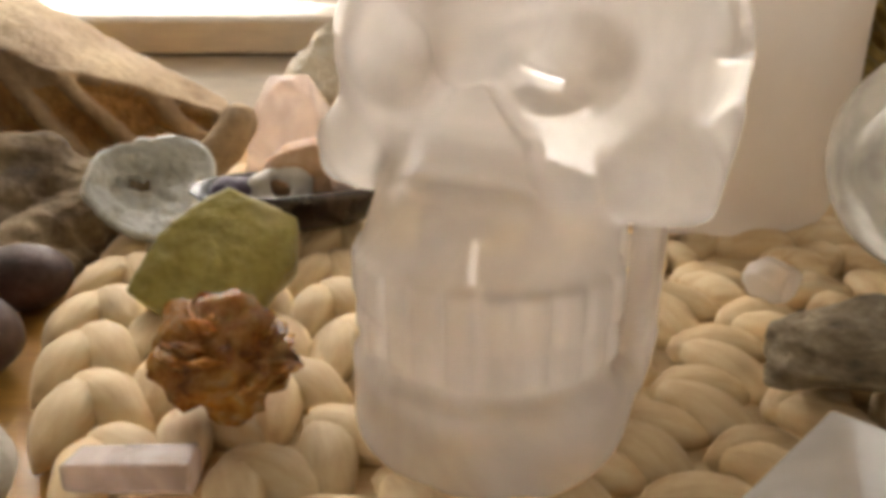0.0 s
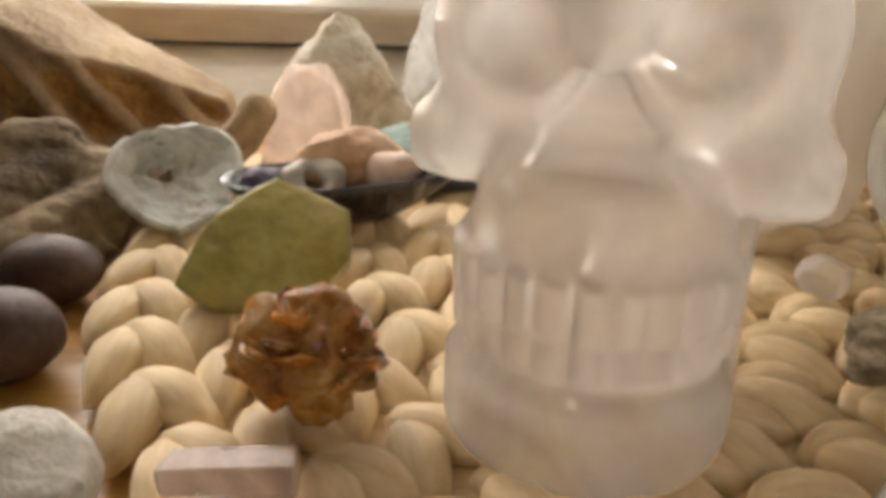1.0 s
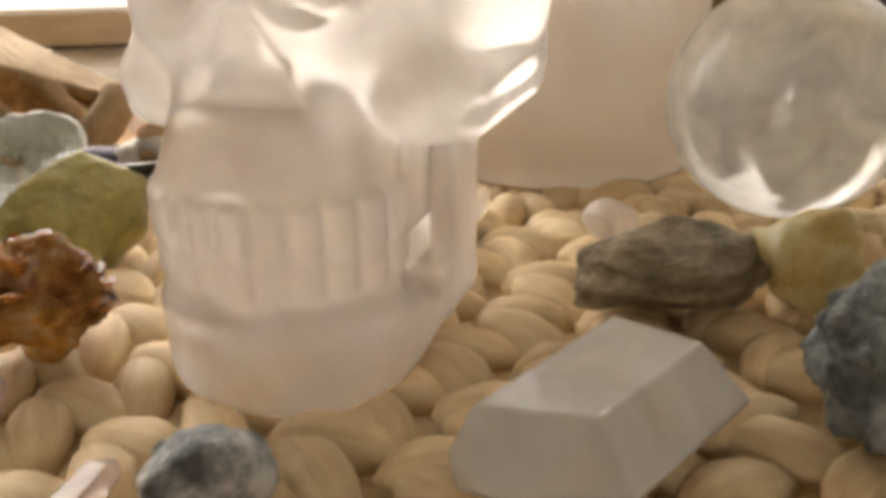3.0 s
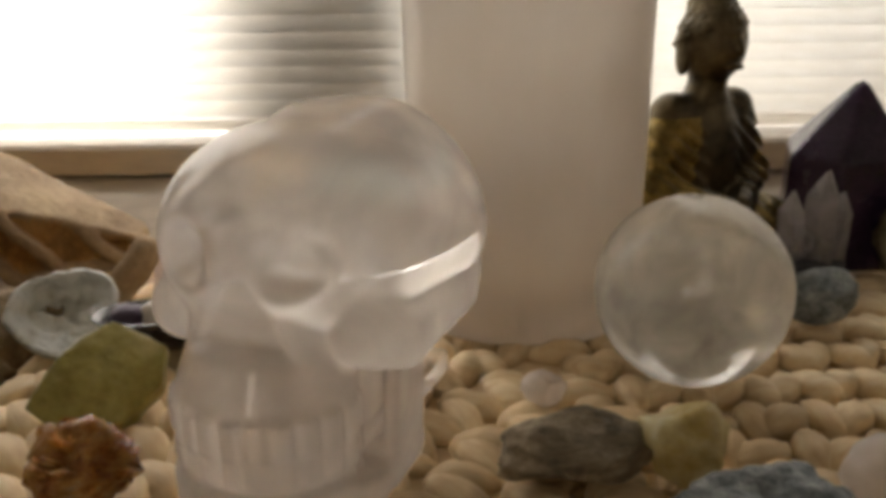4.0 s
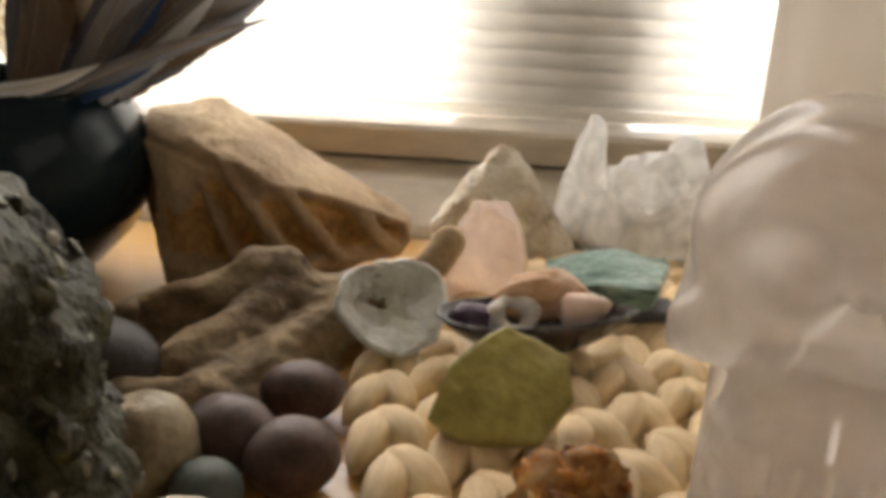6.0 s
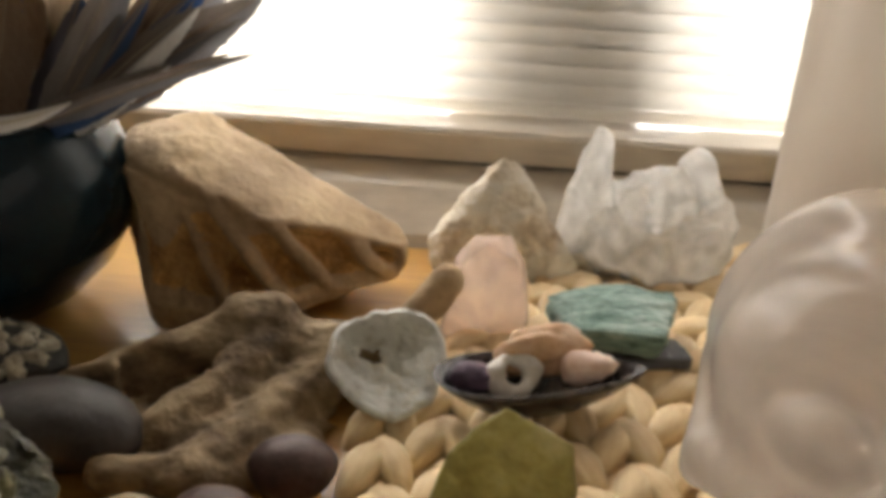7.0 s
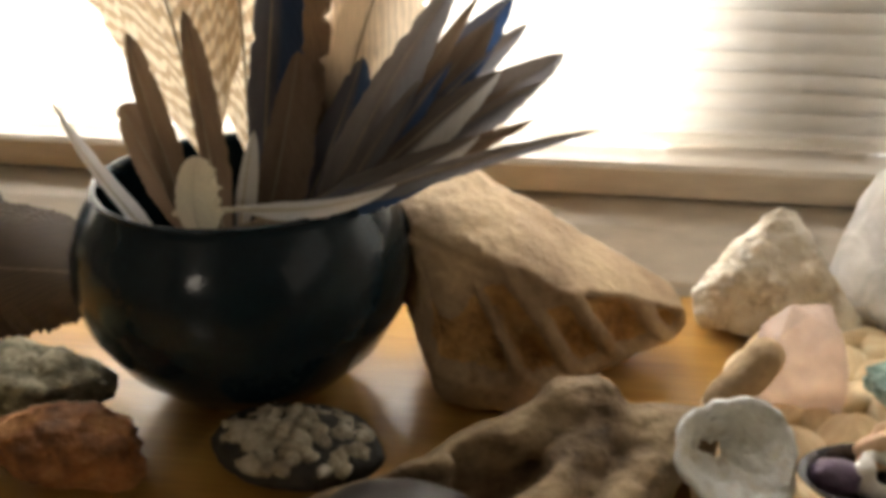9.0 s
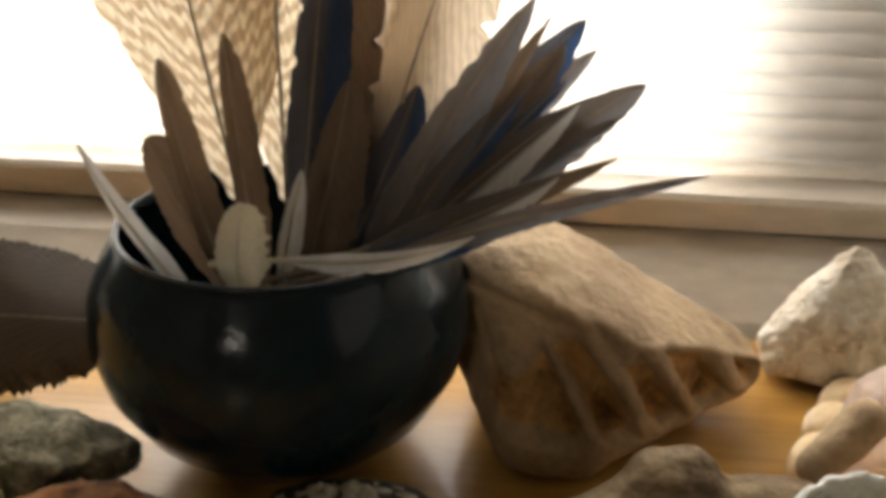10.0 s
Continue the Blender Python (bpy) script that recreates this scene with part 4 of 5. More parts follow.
stone("speckled_pebble", -0.1260, -0.0850, 0.0, (0.0145, 0.0130, 0.0120), M["white_pebble"], "off-white speckled round pebble on the sill", "pebble", 67, rough=0.06)
stone("chalk_pebble", -0.0850, -0.0965, 0.006, (0.0125, 0.0130, 0.0095), M["white_pebble"], "white chalky pebble at the mat's edge", "pebble", 68, rough=0.07, planes=3, sharp=0.9)


# ---- stones on the mat ----
def olive_stone():
    face = [(-0.0215, 0.000), (-0.0170, 0.0150), (-0.0010, 0.0270), (0.0175, 0.0180), (0.0180, 0.0060), (0.0090, -0.0050), (-0.0140, -0.0045)]
    bm = hull([(u, v, 0.0) for u, v in face] + [(u * 0.93, v * 0.93 + 0.0005, -0.0085) for u, v in face], 4, 0.1)
    roughen(bm, 0.0007, 70, 6, 4, 0.0002, 260)
    bmesh.ops.scale(bm, vec=(1.0, 1.1, 1.0), verts=bm.verts[:])
    bm.transform(pose(0, 0, 0, 40, 0, 3))
    rest(bm)
    tagged(solid("olive_stone", bm, M["olive"], pose(-0.0580, -0.0300, 0.0080)), "olive green flat serpentine slab propped on the mat", "mineral")


def amber_cluster():
    ob = thing("amber_cluster", "rough orange-brown crystal cluster on the mat", "mineral cluster", pose(-0.0455, -0.0690, 0.0105) @ Matrix.Scale(0.97, 4))
    bm = pebble((0.0135, 0.0125, 0.0115), 71, 0.3, 2.2, 8, 4, 0.10)
    rest(bm)
    part("core", bm, M["amber"], ob)
    rnd = random.Random(12)
    for i in range(70):
        a, e = rnd.uniform(0, 360), rnd.uniform(-10, 90)
        bm = crystal(rnd.uniform(0.0045, 0.0088), rnd.uniform(0.0024, 0.0046), 80 + i, rnd.choice((4, 5, 6)), 0.95, 0.2, 0.26)
        d = Vector((math.cos(radians(a)) * math.cos(radians(e)), math.sin(radians(a)) * math.cos(radians(e)), math.sin(radians(e))))
        m = Matrix.Translation(Vector((0, 0, 0.0105)) + Vector((d.x * 0.0075, d.y * 0.007, d.z * 0.0065))) @ d.to_track_quat("Z", "Y").to_matrix().to_4x4()
        bm.transform(m)
        for v in bm.verts:
            v.co.z = max(v.co.z, 0.0002)
        part("blade", bm, M["amber"], ob, smooth=False)


def lying_crystal(name, a, b, r, mat, label, seed, flat=0.75, point=0.25, z=0.0105, sides=6, taper=0.92):
    a, b = Vector(a), Vector(b)
    bm = crystal((b - a).length, r, seed, sides, taper, point, flat)
    bm.transform((b - a).to_track_quat("Z", "Y").to_matrix().to_4x4())
    rest(bm)
    return tagged(solid(name, bm, mat, pose(a.x, a.y, z), smooth=False), label, "crystal")


def quartz_point():
    """A flat prism with one broad upper face, a bevel along its near side and slanted ends."""
    along, side = Vector((0.690, 0.724, 0)), Vector((-0.724, 0.690, 0))
    ring = [(0.0095, 0.000), (-0.0120, 0.000), (-0.0155, 0.0055), (-0.0075, 0.0140), (0.0105, 0.0118), (0.0125, 0.0045)]
    pts = []
    for k, (w, h) in enumerate(ring):
        pts.append(along * (0.0190 - 0.35 * h + 0.12 * w) + side * w + Vector((0, 0, h)))
        pts.append(along * (-0.0235 + 0.42 * h - 0.28 * w) + side * w * 0.96 + Vector((0, 0, h)))
    pts += [along * -0.0290 + side * 0.002 + Vector((0, 0, 0.0050)), along * 0.0230 + side * -0.003 + Vector((0, 0, 0.0055))]
    bm = hull(pts, 0)
    bmesh.ops.dissolve_limit(bm, angle_limit=0.06, verts=bm.verts[:], edges=bm.edges[:])
    bmesh.ops.bevel(bm, geom=bm.edges[:], offset=0.0006, segments=2, affect="EDGES", profile=0.5)
    rest(bm)
    tagged(solid("quartz_point", bm, M["point"], pose(0.0570, -0.1010, 0.0100), smooth=False), "thick clear polished quartz point lying on the mat", "crystal")


olive_stone()
amber_cluster()
lying_crystal("pink_crystal", (-0.0440, -0.0915, 0), (-0.0655, -0.0925, 0), 0.0050, M["pink_point"], "small pale pink crystal rod lying on the mat", 91, point=0.07)
lying_crystal("pink_chip", (-0.0210, -0.1220, 0), (-0.0185, -0.1080, 0), 0.0036, M["pink_point"], "tiny pale pink crystal chip on the mat", 92)
quartz_point()
stone("grey_pebble", -0.0012, -0.1195, 0.0100, (0.0094, 0.0080, 0.0072), M["grey_pebble"], "grey and white mottled pebble on the mat", "pebble", 94, rough=0.12, planes=3, sharp=0.85)
stone("quartz_pebble", 0.0730, -0.0160, 0.0100, (0.0072, 0.0068, 0.0056), M["pebble_quartz"], "small frosted clear quartz pebble on the mat", "pebble", 95, rough=0.1, planes=5)
stone("striped_stone", 0.0785, -0.0555, 0.0100, (0.0215, 0.0125, 0.0090), M["labradorite"], "grey-brown striped flat stone on the mat", "stone", 96, 16, rough=0.18, freq=1.6, planes=6, sharp=0.8, sub=5, fine=0.015)
stone("yellow_stone", 0.1065, -0.0570, 0.0100, (0.0125, 0.0110, 0.0105), M["yellow"], "translucent yellow calcite lump on the mat", "stone", 97, 20, rough=0.2, planes=7, sharp=0.8)
stone("blue_grey_stone", 0.1065, -0.1030, 0.0100, (0.0215, 0.0175, 0.0145), M["bluegrey"], "blue-grey speckled knobbly stone on the mat", "stone", 98, 30, rough=0.28, freq=1.5, planes=3, sharp=0.9, sub=5, fine=0.015)
stone("clear_chip", 0.1530, -0.0720, 0.0100, (0.0140, 0.0120, 0.0100), M["pebble_quartz"], "clear frosted quartz chunk on the mat", "crystal", 99, rough=0.12, planes=6)


# ---- statuette and stones beside the tower ----
def statuette():
    def f(x, y, z):
        ax = np.abs(x)
        d = ell(x, y, z, (0, -3, 15), (35, 23, 14.5))
        d = join(d, cap(ax, y, z, (31, -5, 17), (4, -21, 13), 11.5, 9), 5)
        d = join(d, ell(x, y, z, (0, 3, 47), (22.5, 15, 29)), 8)
        d = join(d, cap(ax, y, z, (18, 3, 67), (28, 0, 38), 8.5, 8), 5)
        d = join(d, cap(ax, y, z, (28, -2, 37), (4, -19, 29), 7, 5), 4)
        d = join(d, cap(x, y, z, (0, 2, 70), (0, 1, 80), 8.5, 8.0), 4)
        head = ell(x, y, z, (0, 0, 95), (13.2, 14.5, 16.5))
        head = join(head, ell(x, y, z, (0, 3, 111), (7.5, 8, 7.5)), 4)
        head = join(head, ell(ax, y, z, (14, 2, 90), (2.2, 4, 8)), 1.5)
        hair = np.clip((z - 101 + 0.5 * (y + 12)) / 3, 0, 1)
        head = head - hair * (1.0 + 1.0 * np.sin(x * 1.35) * np.sin(y * 1.35 + 1) * np.sin(z * 1.35))
        head = join(head, cap(x, y, z, (0, -13.8, 98), (0, -15.2, 92), 1.0, 1.8), 2.5)
        head = cut(head, ell(ax, y, z, (5.5, -15.5, 97.5), (4, 3, 2)), 1.5)
        head = join(head, ell(x, y, z, (0, -13.0, 86), (4.5, 2.5, 1.6)), 1.5)
        d = join(d, head, 2)
        fold = np.clip((18 - np.abs(z - 48)) / 8, 0, 1) * np.clip((np.abs(x) - 6) / 8, 0, 1)
        d = d - 1.1 * fold * np.sin((z + 0.8 * x) * 0.85) - 0.8 * np.clip((30 - z) / 6, 0, 1) * np.sin((ax + 0.7 * z) * 0.7)
        return np.maximum(d, -z)

    ob = skinned("statuette", f, (-46, -36, -4), (46, 28, 124), 0.9, M["bronze"], pose(0, 0, 0), 1)
    ob.data.materials.append(M["gilt"])
    for fc in ob.data.polygons:
        c = fc.center
        if c.z < 66 and (c.x < -12 + 2.0 * math.sin(c.z * 0.12) or c.z < 26 + 2 * math.sin(c.x * 0.12) or c.x > 24):
            fc.material_index = 1
    ob.data.transform(Matrix.Diagonal((0.00104, 0.00104, 0.00104, 1)))
    ob.matrix_world = pose(0.1570, 0.1230, 0.0085, 0, 0, 30)
    tagged(ob, "seated bronze-gold statuette with aged dark finish", "statuette")


def obelisk():
    bm = crystal(0.084, 0.0285, 14, 6, 0.97, 0.40)
    rest(bm)
    tagged(solid("amethyst_tower", bm, M["amethyst"], pose(0.2210, 0.1280, 0.0090, 0, 0, 12), smooth=False), "dark purple amethyst tower with a pointed top", "crystal tower")


def small_point():
    ob = thing("crystal_cluster", "small pale crystal point on a dark base", "crystal cluster", pose(0.1900, 0.0790, 0.0095))
    bm = hull([(-0.013, -0.009, 0), (0.013, -0.009, 0), (0.012, 0.009, 0), (-0.012, 0.009, 0), (-0.012, -0.008, 0.016), (0.013, -0.008, 0.016), (0.011, 0.008, 0.016), (-0.011, 0.008, 0.016)], 3, 0.1)
    roughen(bm, 0.0009, 120, 7, 3)
    part("base", bm, M["dark_grey"], ob, "dark rough base")
    for i, (x, y, ln, r, rx, ry) in enumerate(((0.002, 0, 0.038, 0.0085, 0, 2), (-0.007, 0.001, 0.030, 0.0070, 0, -6), (0.008, 0.001, 0.029, 0.0065, 2, 8))):
        bm = crystal(ln, r, 110 + i, point=0.3, taper=0.8)
        bm.transform(pose(x, y, 0.0145, rx, ry, 15 * i))
        part("crystal", bm, M["dim_point"], ob, smooth=False)


statuette()
obelisk()
small_point()
stone("blue_stone", 0.1800, 0.0420, 0.0095, (0.0145, 0.0085, 0.0115), M["bluegrey"], "rough dark blue kyanite piece on the mat", "stone", 120, 8, rough=0.15, planes=6)
stone("dark_rock", 0.2450, 0.0950, 0.0090, (0.0190, 0.0170, 0.0190), M["lichen_stone"], "dark mottled rounded rock at the mat's edge", "rock", 121, rough=0.15)


# ---- the pot and its feathers ----
POT = Vector((-0.2575, 0.0885, 0.0))


def pot():
    prof = [(0.0, 0.0), (0.021, 0.0), (0.024, 0.002), (0.034, 0.009), (0.0445, 0.021), (0.0515, 0.035), (0.0540, 0.048), (0.0528, 0.060), (0.0490, 0.070), (0.0452, 0.0765), (0.0440, 0.0790), (0.0428, 0.0795),
            (0.0420, 0.0785), (0.0432, 0.0755), (0.0490, 0.062), (0.0500, 0.048), (0.0470, 0.034), (0.0400, 0.020), (0.0300, 0.010), (0.0, 0.006)]
    ob = thing("feather_pot", "round dark blue-black glazed pot full of feathers", "pot", Matrix.Translation(POT))
    part("body", lathe([(r * 1.09, z) for r, z in prof], 72), M["pot"], ob)
    lip = [(0.0473 + 0.0011 * math.cos(a), 0.0792 + 0.0011 * math.sin(a)) for a in (2 * math.pi * i / 10 for i in range(11))]
    ring = lathe(lip, 72)
    bmesh.ops.remove_doubles(ring, verts=ring.verts[:], dist=1e-6)
    part("rim", ring, M["pot"], ob, "rounded rim")


def feather(label, base, tip, width, mat, seed, bend=(0, 0, 0), face=(0, -1, 0.25), blunt=0.25, start=0.28, ragged=0.06, group="feathers in the pot", skew=0.62, split=0.012, n=44, fray=0.0):
    """A shaft from base to tip with a vane on both sides; the vane faces the given way."""
    base, tip, bend = Vector(base), Vector(tip), Vector(bend)
    ob = thing("feather", label, "feather", Matrix.Translation(base), group)
    rnd = random.Random(seed)
    k = 8
    pts = [(tip - base) * t + bend * math.sin(math.pi * t * 0.9) * t for t in (i / n for i in range(n + 1))]
    bm = bmesh.new()
    uvl = bm.loops.layers.uv.new("UVMap")
    uvs = {}
    rows = []
    for i in range(int(n * start), n + 1):
        t = i / n
        s = min(1.0, max(0.0, (t - start) / (1 - start)))
        along = (pts[min(i + 1, n)] - pts[max(i - 1, 0)]).normalized()
        side = along.cross(Vector(face)).normalized()
        up = side.cross(along).normalized()
        w = max(0.0005, width * min(1, s / 0.3 + 0.04) ** 0.7 * (1 - s ** (1.15 / blunt)) ** 0.75)
        nick = [1 - 0.22 * (rnd.random() < split), (1 - 0.22 * (rnd.random() < split)) * (1 - fray * rnd.random())]
        row = []
        for j in range(2 * k + 1):
            q = j / k - 1
            half = w * (skew if q > 0 else 1 - skew)
            rag = (1 + ragged * (rnd.random() - 0.5) * 2) * nick[q > 0] if abs(q) > 0.8 else (1 - (1 - nick[1]) * max(0.0, q - 0.4) * 1.5 if fray else 1)
            sweep_up = along * (abs(q) * half * 0.9)
            v = bm.verts.new(pts[i] + side * (q * half * rag) + sweep_up - up * (q * q * half * 0.22))
            uvs[v] = (t, 0.5 + 0.5 * q)
            row.append(v)
        rows.append(row)
    for a, b in zip(rows, rows[1:]):
        for j in range(2 * k):
            fc = bm.faces.new((a[j], a[j + 1], b[j + 1], b[j]))
            for lp in fc.loops:
                lp[uvl].uv = uvs[lp.vert]
    part("vane", bm, mat, ob)
    sh = bmesh.new()
    rings = []
    for i in range(0, n + 1, 2):
        r = 0.0009 * (1 - 0.8 * i / n)
        rings.append([sh.verts.new(pts[i] + Vector((r * math.cos(a), r * 0.5 * math.sin(a), r * math.sin(a)))) for a in (0, 1.257, 2.513, 3.77, 5.027)])
    for a, b in zip(rings, rings[1:]):
        for j in range(5):
            sh.faces.new((a[j], a[(j + 1) % 5], b[(j + 1) % 5], b[j]))
    part("shaft", sh, M["f_cream"] if mat in (M["f_white"], M["f_cream"]) else M["f_shaft"], ob)
    return ob


def feathers():
    x, y = POT.x, POT.y
    low = 0.014
    F = [
        ("broad barred buff and brown feather lit from behind", (x - 0.006, y + 0.014, low), (-0.316, 0.140, 0.236), 0.076, "f_barred", (0, 0, 0), 0.3),
        ("broad barred buff and brown feather lit from behind", (x - 0.002, y + 0.016, low), (-0.272, 0.148, 0.235), 0.050, "f_barred", (0, 0, 0), 0.3),
        ("pale cream feather with a dark base", (x + 0.004, y + 0.014, low), (-0.224, 0.140, 0.190), 0.040, "f_pale", (-0.004, 0, 0), 0.3),
        ("pale cream feather with a dark base", (x + 0.006, y + 0.012, low), (-0.200, 0.136, 0.176), 0.036, "f_pale", (-0.006, 0, 0), 0.3),
        ("dark brown blunt feather upright in the pot", (x - 0.006, y - 0.004, low), (-0.2850, 0.0790, 0.1280), 0.0102, "f_brown", (-0.004, 0, 0), 0.2),
        ("dark brown blunt feather upright in the pot", (x - 0.004, y - 0.002, low), (-0.2705, 0.0870, 0.1340), 0.0100, "f_brown", (0, 0, 0), 0.2),
        ("tall dark blue-brown feather in the pot", (x - 0.002, y + 0.004, low), (-0.246, 0.116, 0.168), 0.019, "f_blue", (0, 0, 0), 0.3),
        ("tall dark brown feather in the pot", (x + 0.000, y + 0.006, low), (-0.236, 0.120, 0.172), 0.021, "f_brown", (0, 0, 0), 0.3),
        ("dark blue-grey feather in the pot", (x - 0.002, y - 0.002, low), (-0.2195, 0.1120, 0.1165), 0.020, "f_blue", (0.002, 0, -0.002), 0.42),
        ("dark brown feather in the pot", (x - 0.004, y - 0.004, low), (-0.2380, 0.0980, 0.1200), 0.019, "f_brown", (0.002, 0, 0), 0.36),
        ("grey-brown feather fanning out of the pot", (x + 0.000, y - 0.004, low), (-0.1840, 0.1000, 0.1440), 0.019, "f_grey", (-0.004, 0, 0.004), 0.55),
        ("grey-brown feather with a blue edge", (x + 0.000, y - 0.006, low), (-0.1675, 0.1240, 0.1340), 0.022, "f_blue", (-0.004, 0, 0.006), 0.36),
        ("grey-brown feather fanning out of the pot", (x + 0.000, y - 0.002, low), (-0.1630, 0.1300, 0.1245), 0.016, "f_grey", (-0.002, 0, 0.004), 0.5),
        ("dark brown feather fanning out of the pot", (x + 0.002, y - 0.006, low), (-0.1740, 0.1160, 0.1280), 0.020, "f_brown", (-0.002, 0, 0.004), 0.45),
        ("dark feather with a white edge", (x + 0.000, y - 0.008, low), (-0.1700, 0.0980, 0.1150), 0.018, "f_white_edge", (-0.003, -0.004, 0.005), 0.5),
        ("dark grey feather with a broad pale tip", (x + 0.000, y - 0.010, low), (-0.1500, 0.1080, 0.1195), 0.021, "f_grey", (-0.003, -0.004, 0.004), 0.45),
        ("narrow dark feather fanning out of the pot", (x - 0.002, y - 0.012, low), (-0.1590, 0.0920, 0.1030), 0.0110, "f_brown", (0.0, -0.006, 0.000), 0.7),
        ("dark feather leaning low over the rim", (x - 0.002, y - 0.012, low), (-0.1760, 0.0820, 0.1000), 0.0150, "f_white_edge", (0.0, -0.006, 0.000), 0.6),
        ("long thin curved dark feather leaning over the rim", (x - 0.004, y - 0.014, low), (-0.1410, 0.0600, 0.1080), 0.0070, "f_grey", (0.000, -0.004, 0.006), 0.6),
        ("narrow feather with a blue sheen over the rim", (x - 0.002, y - 0.012, low), (-0.1850, 0.0720, 0.0930), 0.010, "f_blue", (0.004, -0.008, 0.000), 0.5),
        ("small pale grey feather leaning over the rim", (x - 0.010, y - 0.010, 0.030), (-0.2985, 0.0560, 0.1120), 0.0065, "f_white", (-0.004, -0.004, 0), 0.5),
        ("small cream downy feather at the pot's rim", (x - 0.006, y - 0.020, 0.045), (-0.2560, 0.0560, 0.0975), 0.0165, "f_cream", (-0.004, -0.006, 0), 0.34),
        ("small white feather in the pot", (x - 0.002, y - 0.010, 0.045), (-0.2480, 0.0800, 0.0985), 0.0075, "f_white", (0, -0.004, 0), 0.45),
        ("white feather lying across the pot's rim", (x - 0.014, y - 0.024, 0.0745), (-0.1980, 0.0560, 0.0940), 0.0062, "f_white", (0, -0.008, -0.006), 0.5),
        ("brown feather leaning in the pot", (x - 0.002, y - 0.010, 0.030), (-0.2960, 0.0900, 0.1000), 0.018, "f_brown", (-0.004, 0, 0.006), 0.35),
    ]
    # narrow dark feathers that fill the fan
    for tip, w, mt in (((-0.1790, 0.1180, 0.1360), 0.011, "f_brown"), ((-0.1730, 0.1080, 0.1200), 0.010, "f_blue"), ((-0.1660, 0.1000, 0.1100), 0.009, "f_brown"),
                       ((-0.1560, 0.1000, 0.1120), 0.009, "f_grey"), ((-0.1860, 0.0960, 0.1180), 0.012, "f_blue"), ((-0.1960, 0.0940, 0.1120), 0.012, "f_grey")):
        F.append(("narrow dark feather in the fan over the pot's rim", (x + 0.001, y - 0.007, low), tip, w, mt, (-0.002, -0.003, 0.004), 0.55))
    for i, (lb, a, b, w, mt, bd, bl) in enumerate(F):
        if b[0] > -0.19 and mt != "f_white":
            bl = max(bl, 0.44)
        far = math.hypot(b[0] - x, b[1] - y)
        if far > 0.05:
            share = 0.050 / far
            need = (0.0835 - bd[2] * 0.5 - b[2] * share) / (1 - share)
            a = (a[0], a[1], max(a[2], min(need, 0.078)))
        feather(lb, a, b, w, M[mt], 200 + i, bd, blunt=bl, skew=0.5 if mt == "f_barred" else 0.6, split=0.0 if mt in ("f_white", "f_cream", "f_barred") else 0.03, n=80 if mt == "f_cream" else 64, fray=0.35 if mt == "f_cream" else 0.0)
    feather("large brown wing feather lying behind the stones", (-0.500, 0.106, 0.022), (-0.318, 0.104, 0.028), 0.064, M["f_wing"], 260, (0, 0, 0.004), face=(0, -0.75, 0.66), blunt=0.34, start=0.12, ragged=0.03, group="", skew=0.5, n=170, fray=0.16, split=0.0)


pot()
feathers()

# ---- stones round the pot ----
stone("red_rock", -0.2960, 0.0240, 0.0, (0.0235, 0.0140, 0.0115), M["red_stone"], "rough red-brown rock on the sill", "rock", 130, -6, rough=0.26, planes=3, sharp=0.95, sub=5, fine=0.035)
stone("mottled_rock", -0.3240, 0.0520, 0.0, (0.0330, 0.0165, 0.0125), M["lichen_stone"], "grey mottled angular rock on the sill", "rock", 131, -22, rough=0.24, planes=5, sub=5, fine=0.035)
stone("tan_rock", -0.3520, 0.0130, 0.0, (0.0330, 0.0260, 0.0165), M["tan_rock"], "smooth greenish tan rock on the sill", "rock", 132, 20, rough=0.1)


def barnacle_stone():
    ob = thing("barnacle_stone", "dark stone crusted with white barnacles", "stone", pose(-0.2270, 0.0340, 0.0))
    bm = pebble((0.0275, 0.0165, 0.0110), 140, 0.1)
    rest(bm)
    part("stone", bm, M["barnacle_base"], ob)
    rnd = random.Random(3)
    for i in range(110):
        a, rr = rnd.uniform(0, 6.283), rnd.uniform(0, 0.95) ** 0.6
        x, y = 0.0245 * rr * math.cos(a), 0.0145 * rr * math.sin(a) - 0.002
        z = 0.011 + 0.0105 * max(0.05, 1 - rr * rr) ** 0.5
        bm = pebble((rnd.uniform(0.0018, 0.0044), rnd.uniform(0.0018, 0.0038), rnd.uniform(0.0018, 0.0040)), 150 + i, 0.4, 2.0, 3, 2)
        bm.transform(pose(x, y, z - 0.0005))
        part("barnacle", bm, M["barnacle"], ob)


def grey_crystal():
    ob = thing("grey_crystal_cluster", "grey and white crystal cluster beside the window", "crystal cluster", pose(-0.4180, 0.1350, 0.0))
    bm = pebble((0.030, 0.022, 0.040), 160, 0.2, 1.6, 6, 4, 0.05)
    rest(bm)
    part("body", bm, M["glass_grey"], ob)
    for i, (x, y, z, s) in enumerate(((0.016, -0.008, 0.072, 0.013), (0.022, -0.010, 0.052, 0.012), (0.006, -0.004, 0.084, 0.012), (0.020, -0.012, 0.036, 0.011))):
        bm = pebble((s, s, s), 170 + i, 0.15, 1.5, 5, 3)
        bm.transform(pose(x, y, z))
        part("crystal", bm, M["glass_grey"], ob)


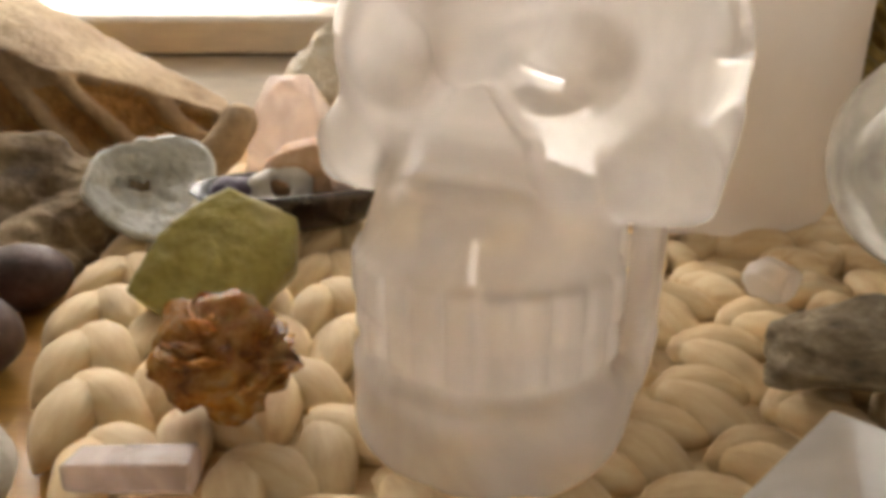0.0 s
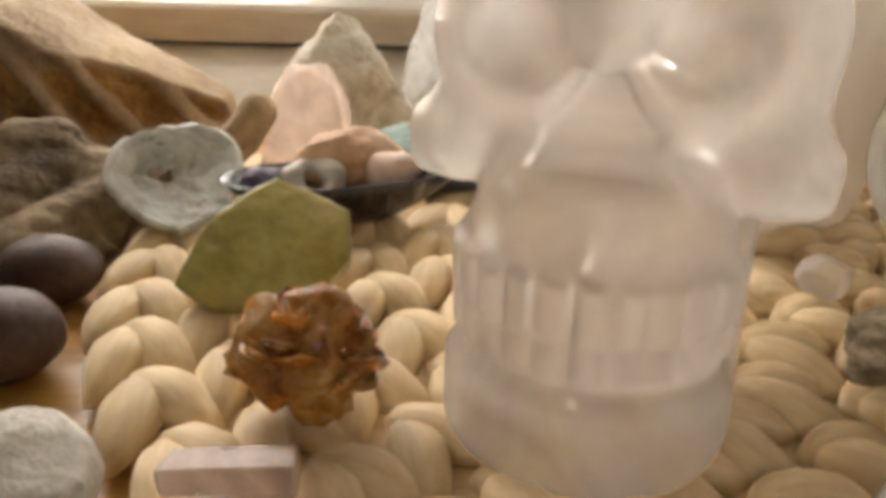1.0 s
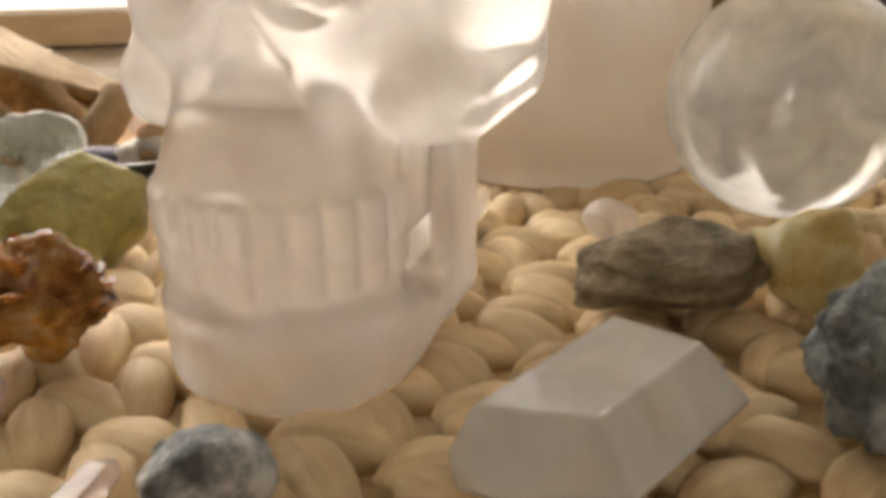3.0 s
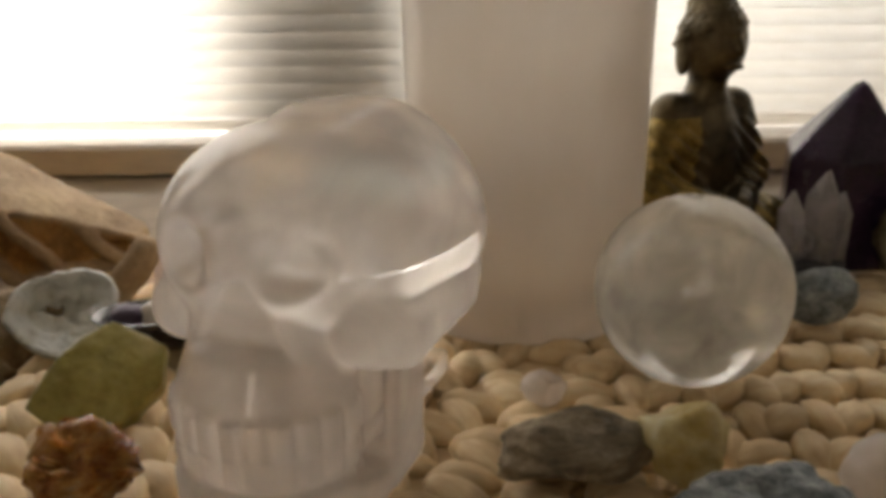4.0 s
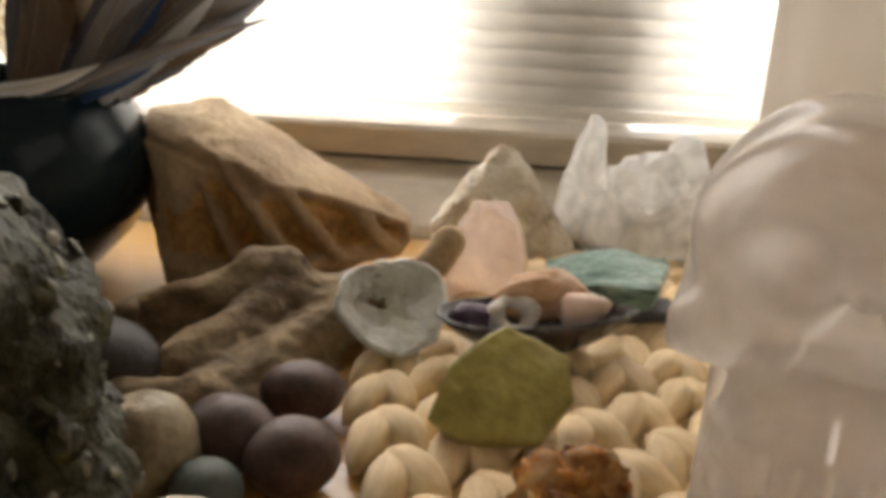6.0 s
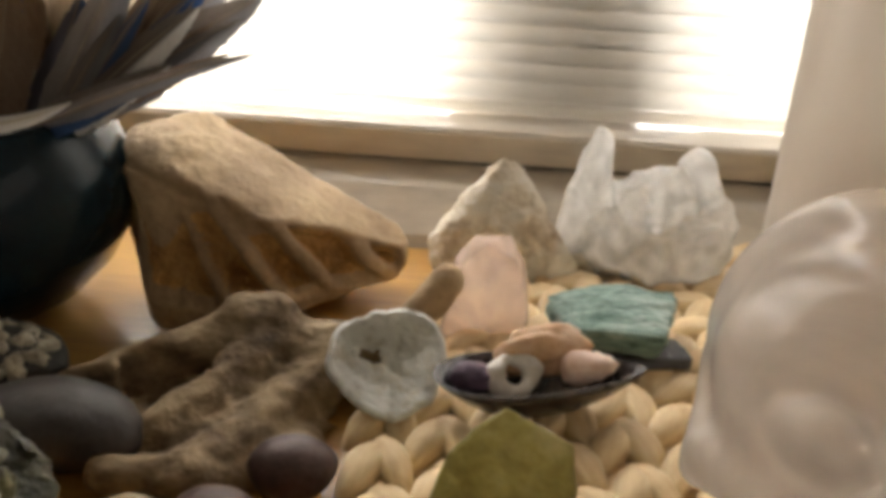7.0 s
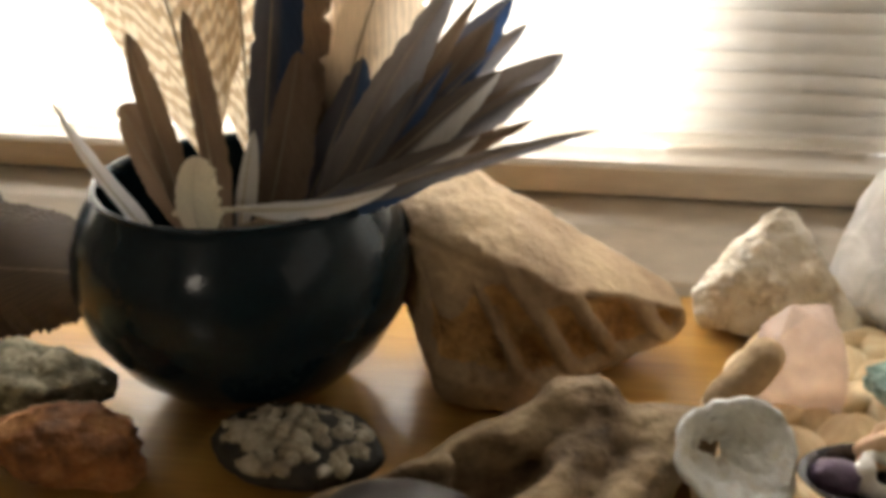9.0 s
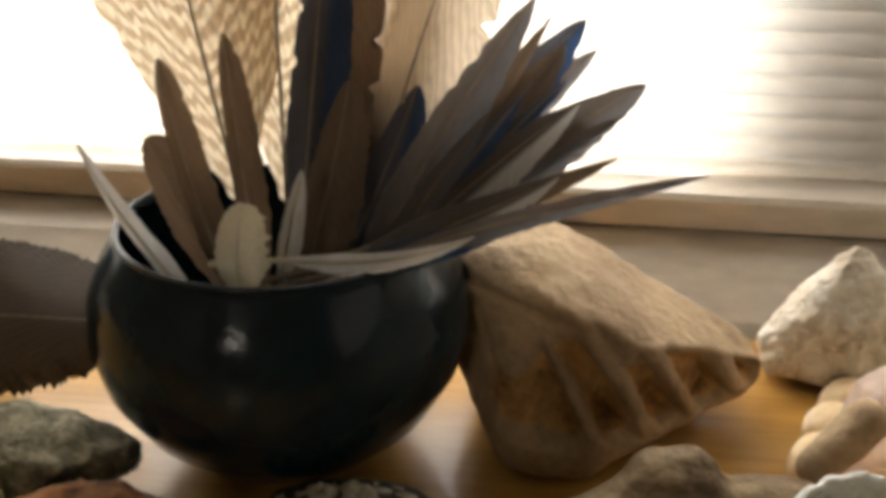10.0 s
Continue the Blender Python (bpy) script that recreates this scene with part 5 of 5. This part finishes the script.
def hanging_leaf():
    ob = thing("hanging_ornament", "pale green oval ornament hanging before the blind", "ornament", pose(-0.432, 0.195, 0.104))
    bm = bmesh.new()
    bmesh.ops.create_uvsphere(bm, u_segments=32, v_segments=20, radius=1)
    bmesh.ops.scale(bm, vec=(0.034, 0.006, 0.045), verts=bm.verts[:])
    bm.transform(pose(0, 0, 0.045))
    part("disc", bm, M["leaf"], ob)
    part("thread", boxes(((-0.0004, -0.0004, 0.088), (0.0004, 0.0004, OPEN_TOP - 0.05 - 0.104), 0)), M["f_shaft"], ob)


barnacle_stone()
grey_crystal()
hanging_leaf()


# ---- the woven mat: rings of plaited strands ----
MAT = Vector((0.074, 0.016, 0.0))
SLANT = -26


def strand_mesh(length=0.0262, half=0.0056, high=0.0048):
    """One flattened strand along x, leaf-shaped in plan, with a broad back end and a drawn-out front end."""
    bm = bmesh.new()
    n, k = 12, 12
    rings = []
    for j in range(1, n):
        t = j / n
        w = math.sin(math.pi * t ** 0.85) ** 0.85
        x = (t - 0.5) * length
        ring = []
        for i in range(k):
            a = 2 * math.pi * i / k
            c, q = math.cos(a), math.sin(a)
            ring.append(bm.verts.new((x, half * w * math.copysign(abs(c) ** 0.85, c), high * w ** 0.7 * math.copysign(abs(q) ** 0.8, q) - 0.0016 * (2 * t - 1) ** 2)))
        rings.append(ring)
    a0, b0 = bm.verts.new((-length * 0.49, 0, -0.0016)), bm.verts.new((length * 0.49, 0, -0.0016))
    for i in range(k):
        bm.faces.new((a0, rings[0][(i + 1) % k], rings[0][i]))
        bm.faces.new((b0, rings[-1][i], rings[-1][(i + 1) % k]))
    for a, b in zip(rings, rings[1:]):
        for i in range(k):
            bm.faces.new((a[i], a[(i + 1) % k], b[(i + 1) % k], b[i]))
    bmesh.ops.recalc_face_normals(bm, faces=bm.faces)
    return bm


def mat():
    ob = thing("woven_mat", "round plaited natural leaf mat lying on the sill", "mat", Matrix.Translation(MAT))
    backing = lathe([(0.0, 0.0006), (0.170, 0.0006), (0.172, 0.0018), (0.170, 0.0030), (0.0, 0.0030)], 72)
    part("backing", backing, M["strand"], ob)
    shapes = []
    rnd = random.Random(5)
    for s in range(6):
        bm = strand_mesh()
        roughen(bm, 0.0006, 90, s + 1, 3)
        shapes.append(bm)
    meshes = []
    for bm in shapes:
        me = mesh_from(bm, "strand")
        me.materials.append(M["strand"])
        meshes.append(me)
    far = bmesh.new()
    made = 0
    for ring in range(9):
        r = 0.1693 - 0.0186 * ring
        count = max(5, round(2 * math.pi * r / 0.0221))
        for col in (0, 1):
            rc = r + (0.0048 if col == 0 else -0.0048)
            for i in range(count):
                a = 2 * math.pi * (i - 0.12 * col) / count + 0.105 + 0.1 * rnd.uniform(-1, 1) / count
                turn = math.degrees(a) + 90 + (SLANT if col == 0 else -SLANT) + rnd.uniform(-4, 4)
                k = rnd.uniform(0.95, 1.06)
                m = pose(rc * math.cos(a), rc * math.sin(a), 0.0062 + rnd.uniform(-0.0005, 0.0005), rnd.uniform(-6, 6), rnd.uniform(-2, 2) + 7, turn) @ Matrix.Diagonal((k, k * rnd.uniform(0.95, 1.05) * (1.16 if MAT.y + rc * math.sin(a) > 0.045 else 1.0), k, 1))
                me = meshes[rnd.randrange(6)]
                x, y = m.translation.x + MAT.x, m.translation.y + MAT.y
                if made < 300 and (x < 0.06 or y < 0.0) and y < 0.12:
                    st = new("strand", me)
                    st.parent = ob
                    st.matrix_local = m
                    made += 1
                else:
                    part_bm = bmesh.new()
                    part_bm.from_mesh(me)
                    part_bm.transform(m)
                    tmp = bpy.data.meshes.new("tmp")
                    part_bm.to_mesh(tmp)
                    part_bm.free()
                    far.from_mesh(tmp)
                    bpy.data.meshes.remove(tmp)
    tagged(part("strand_rest", far, M["strand"], ob), "plaited strands", kind="stuff")


mat()
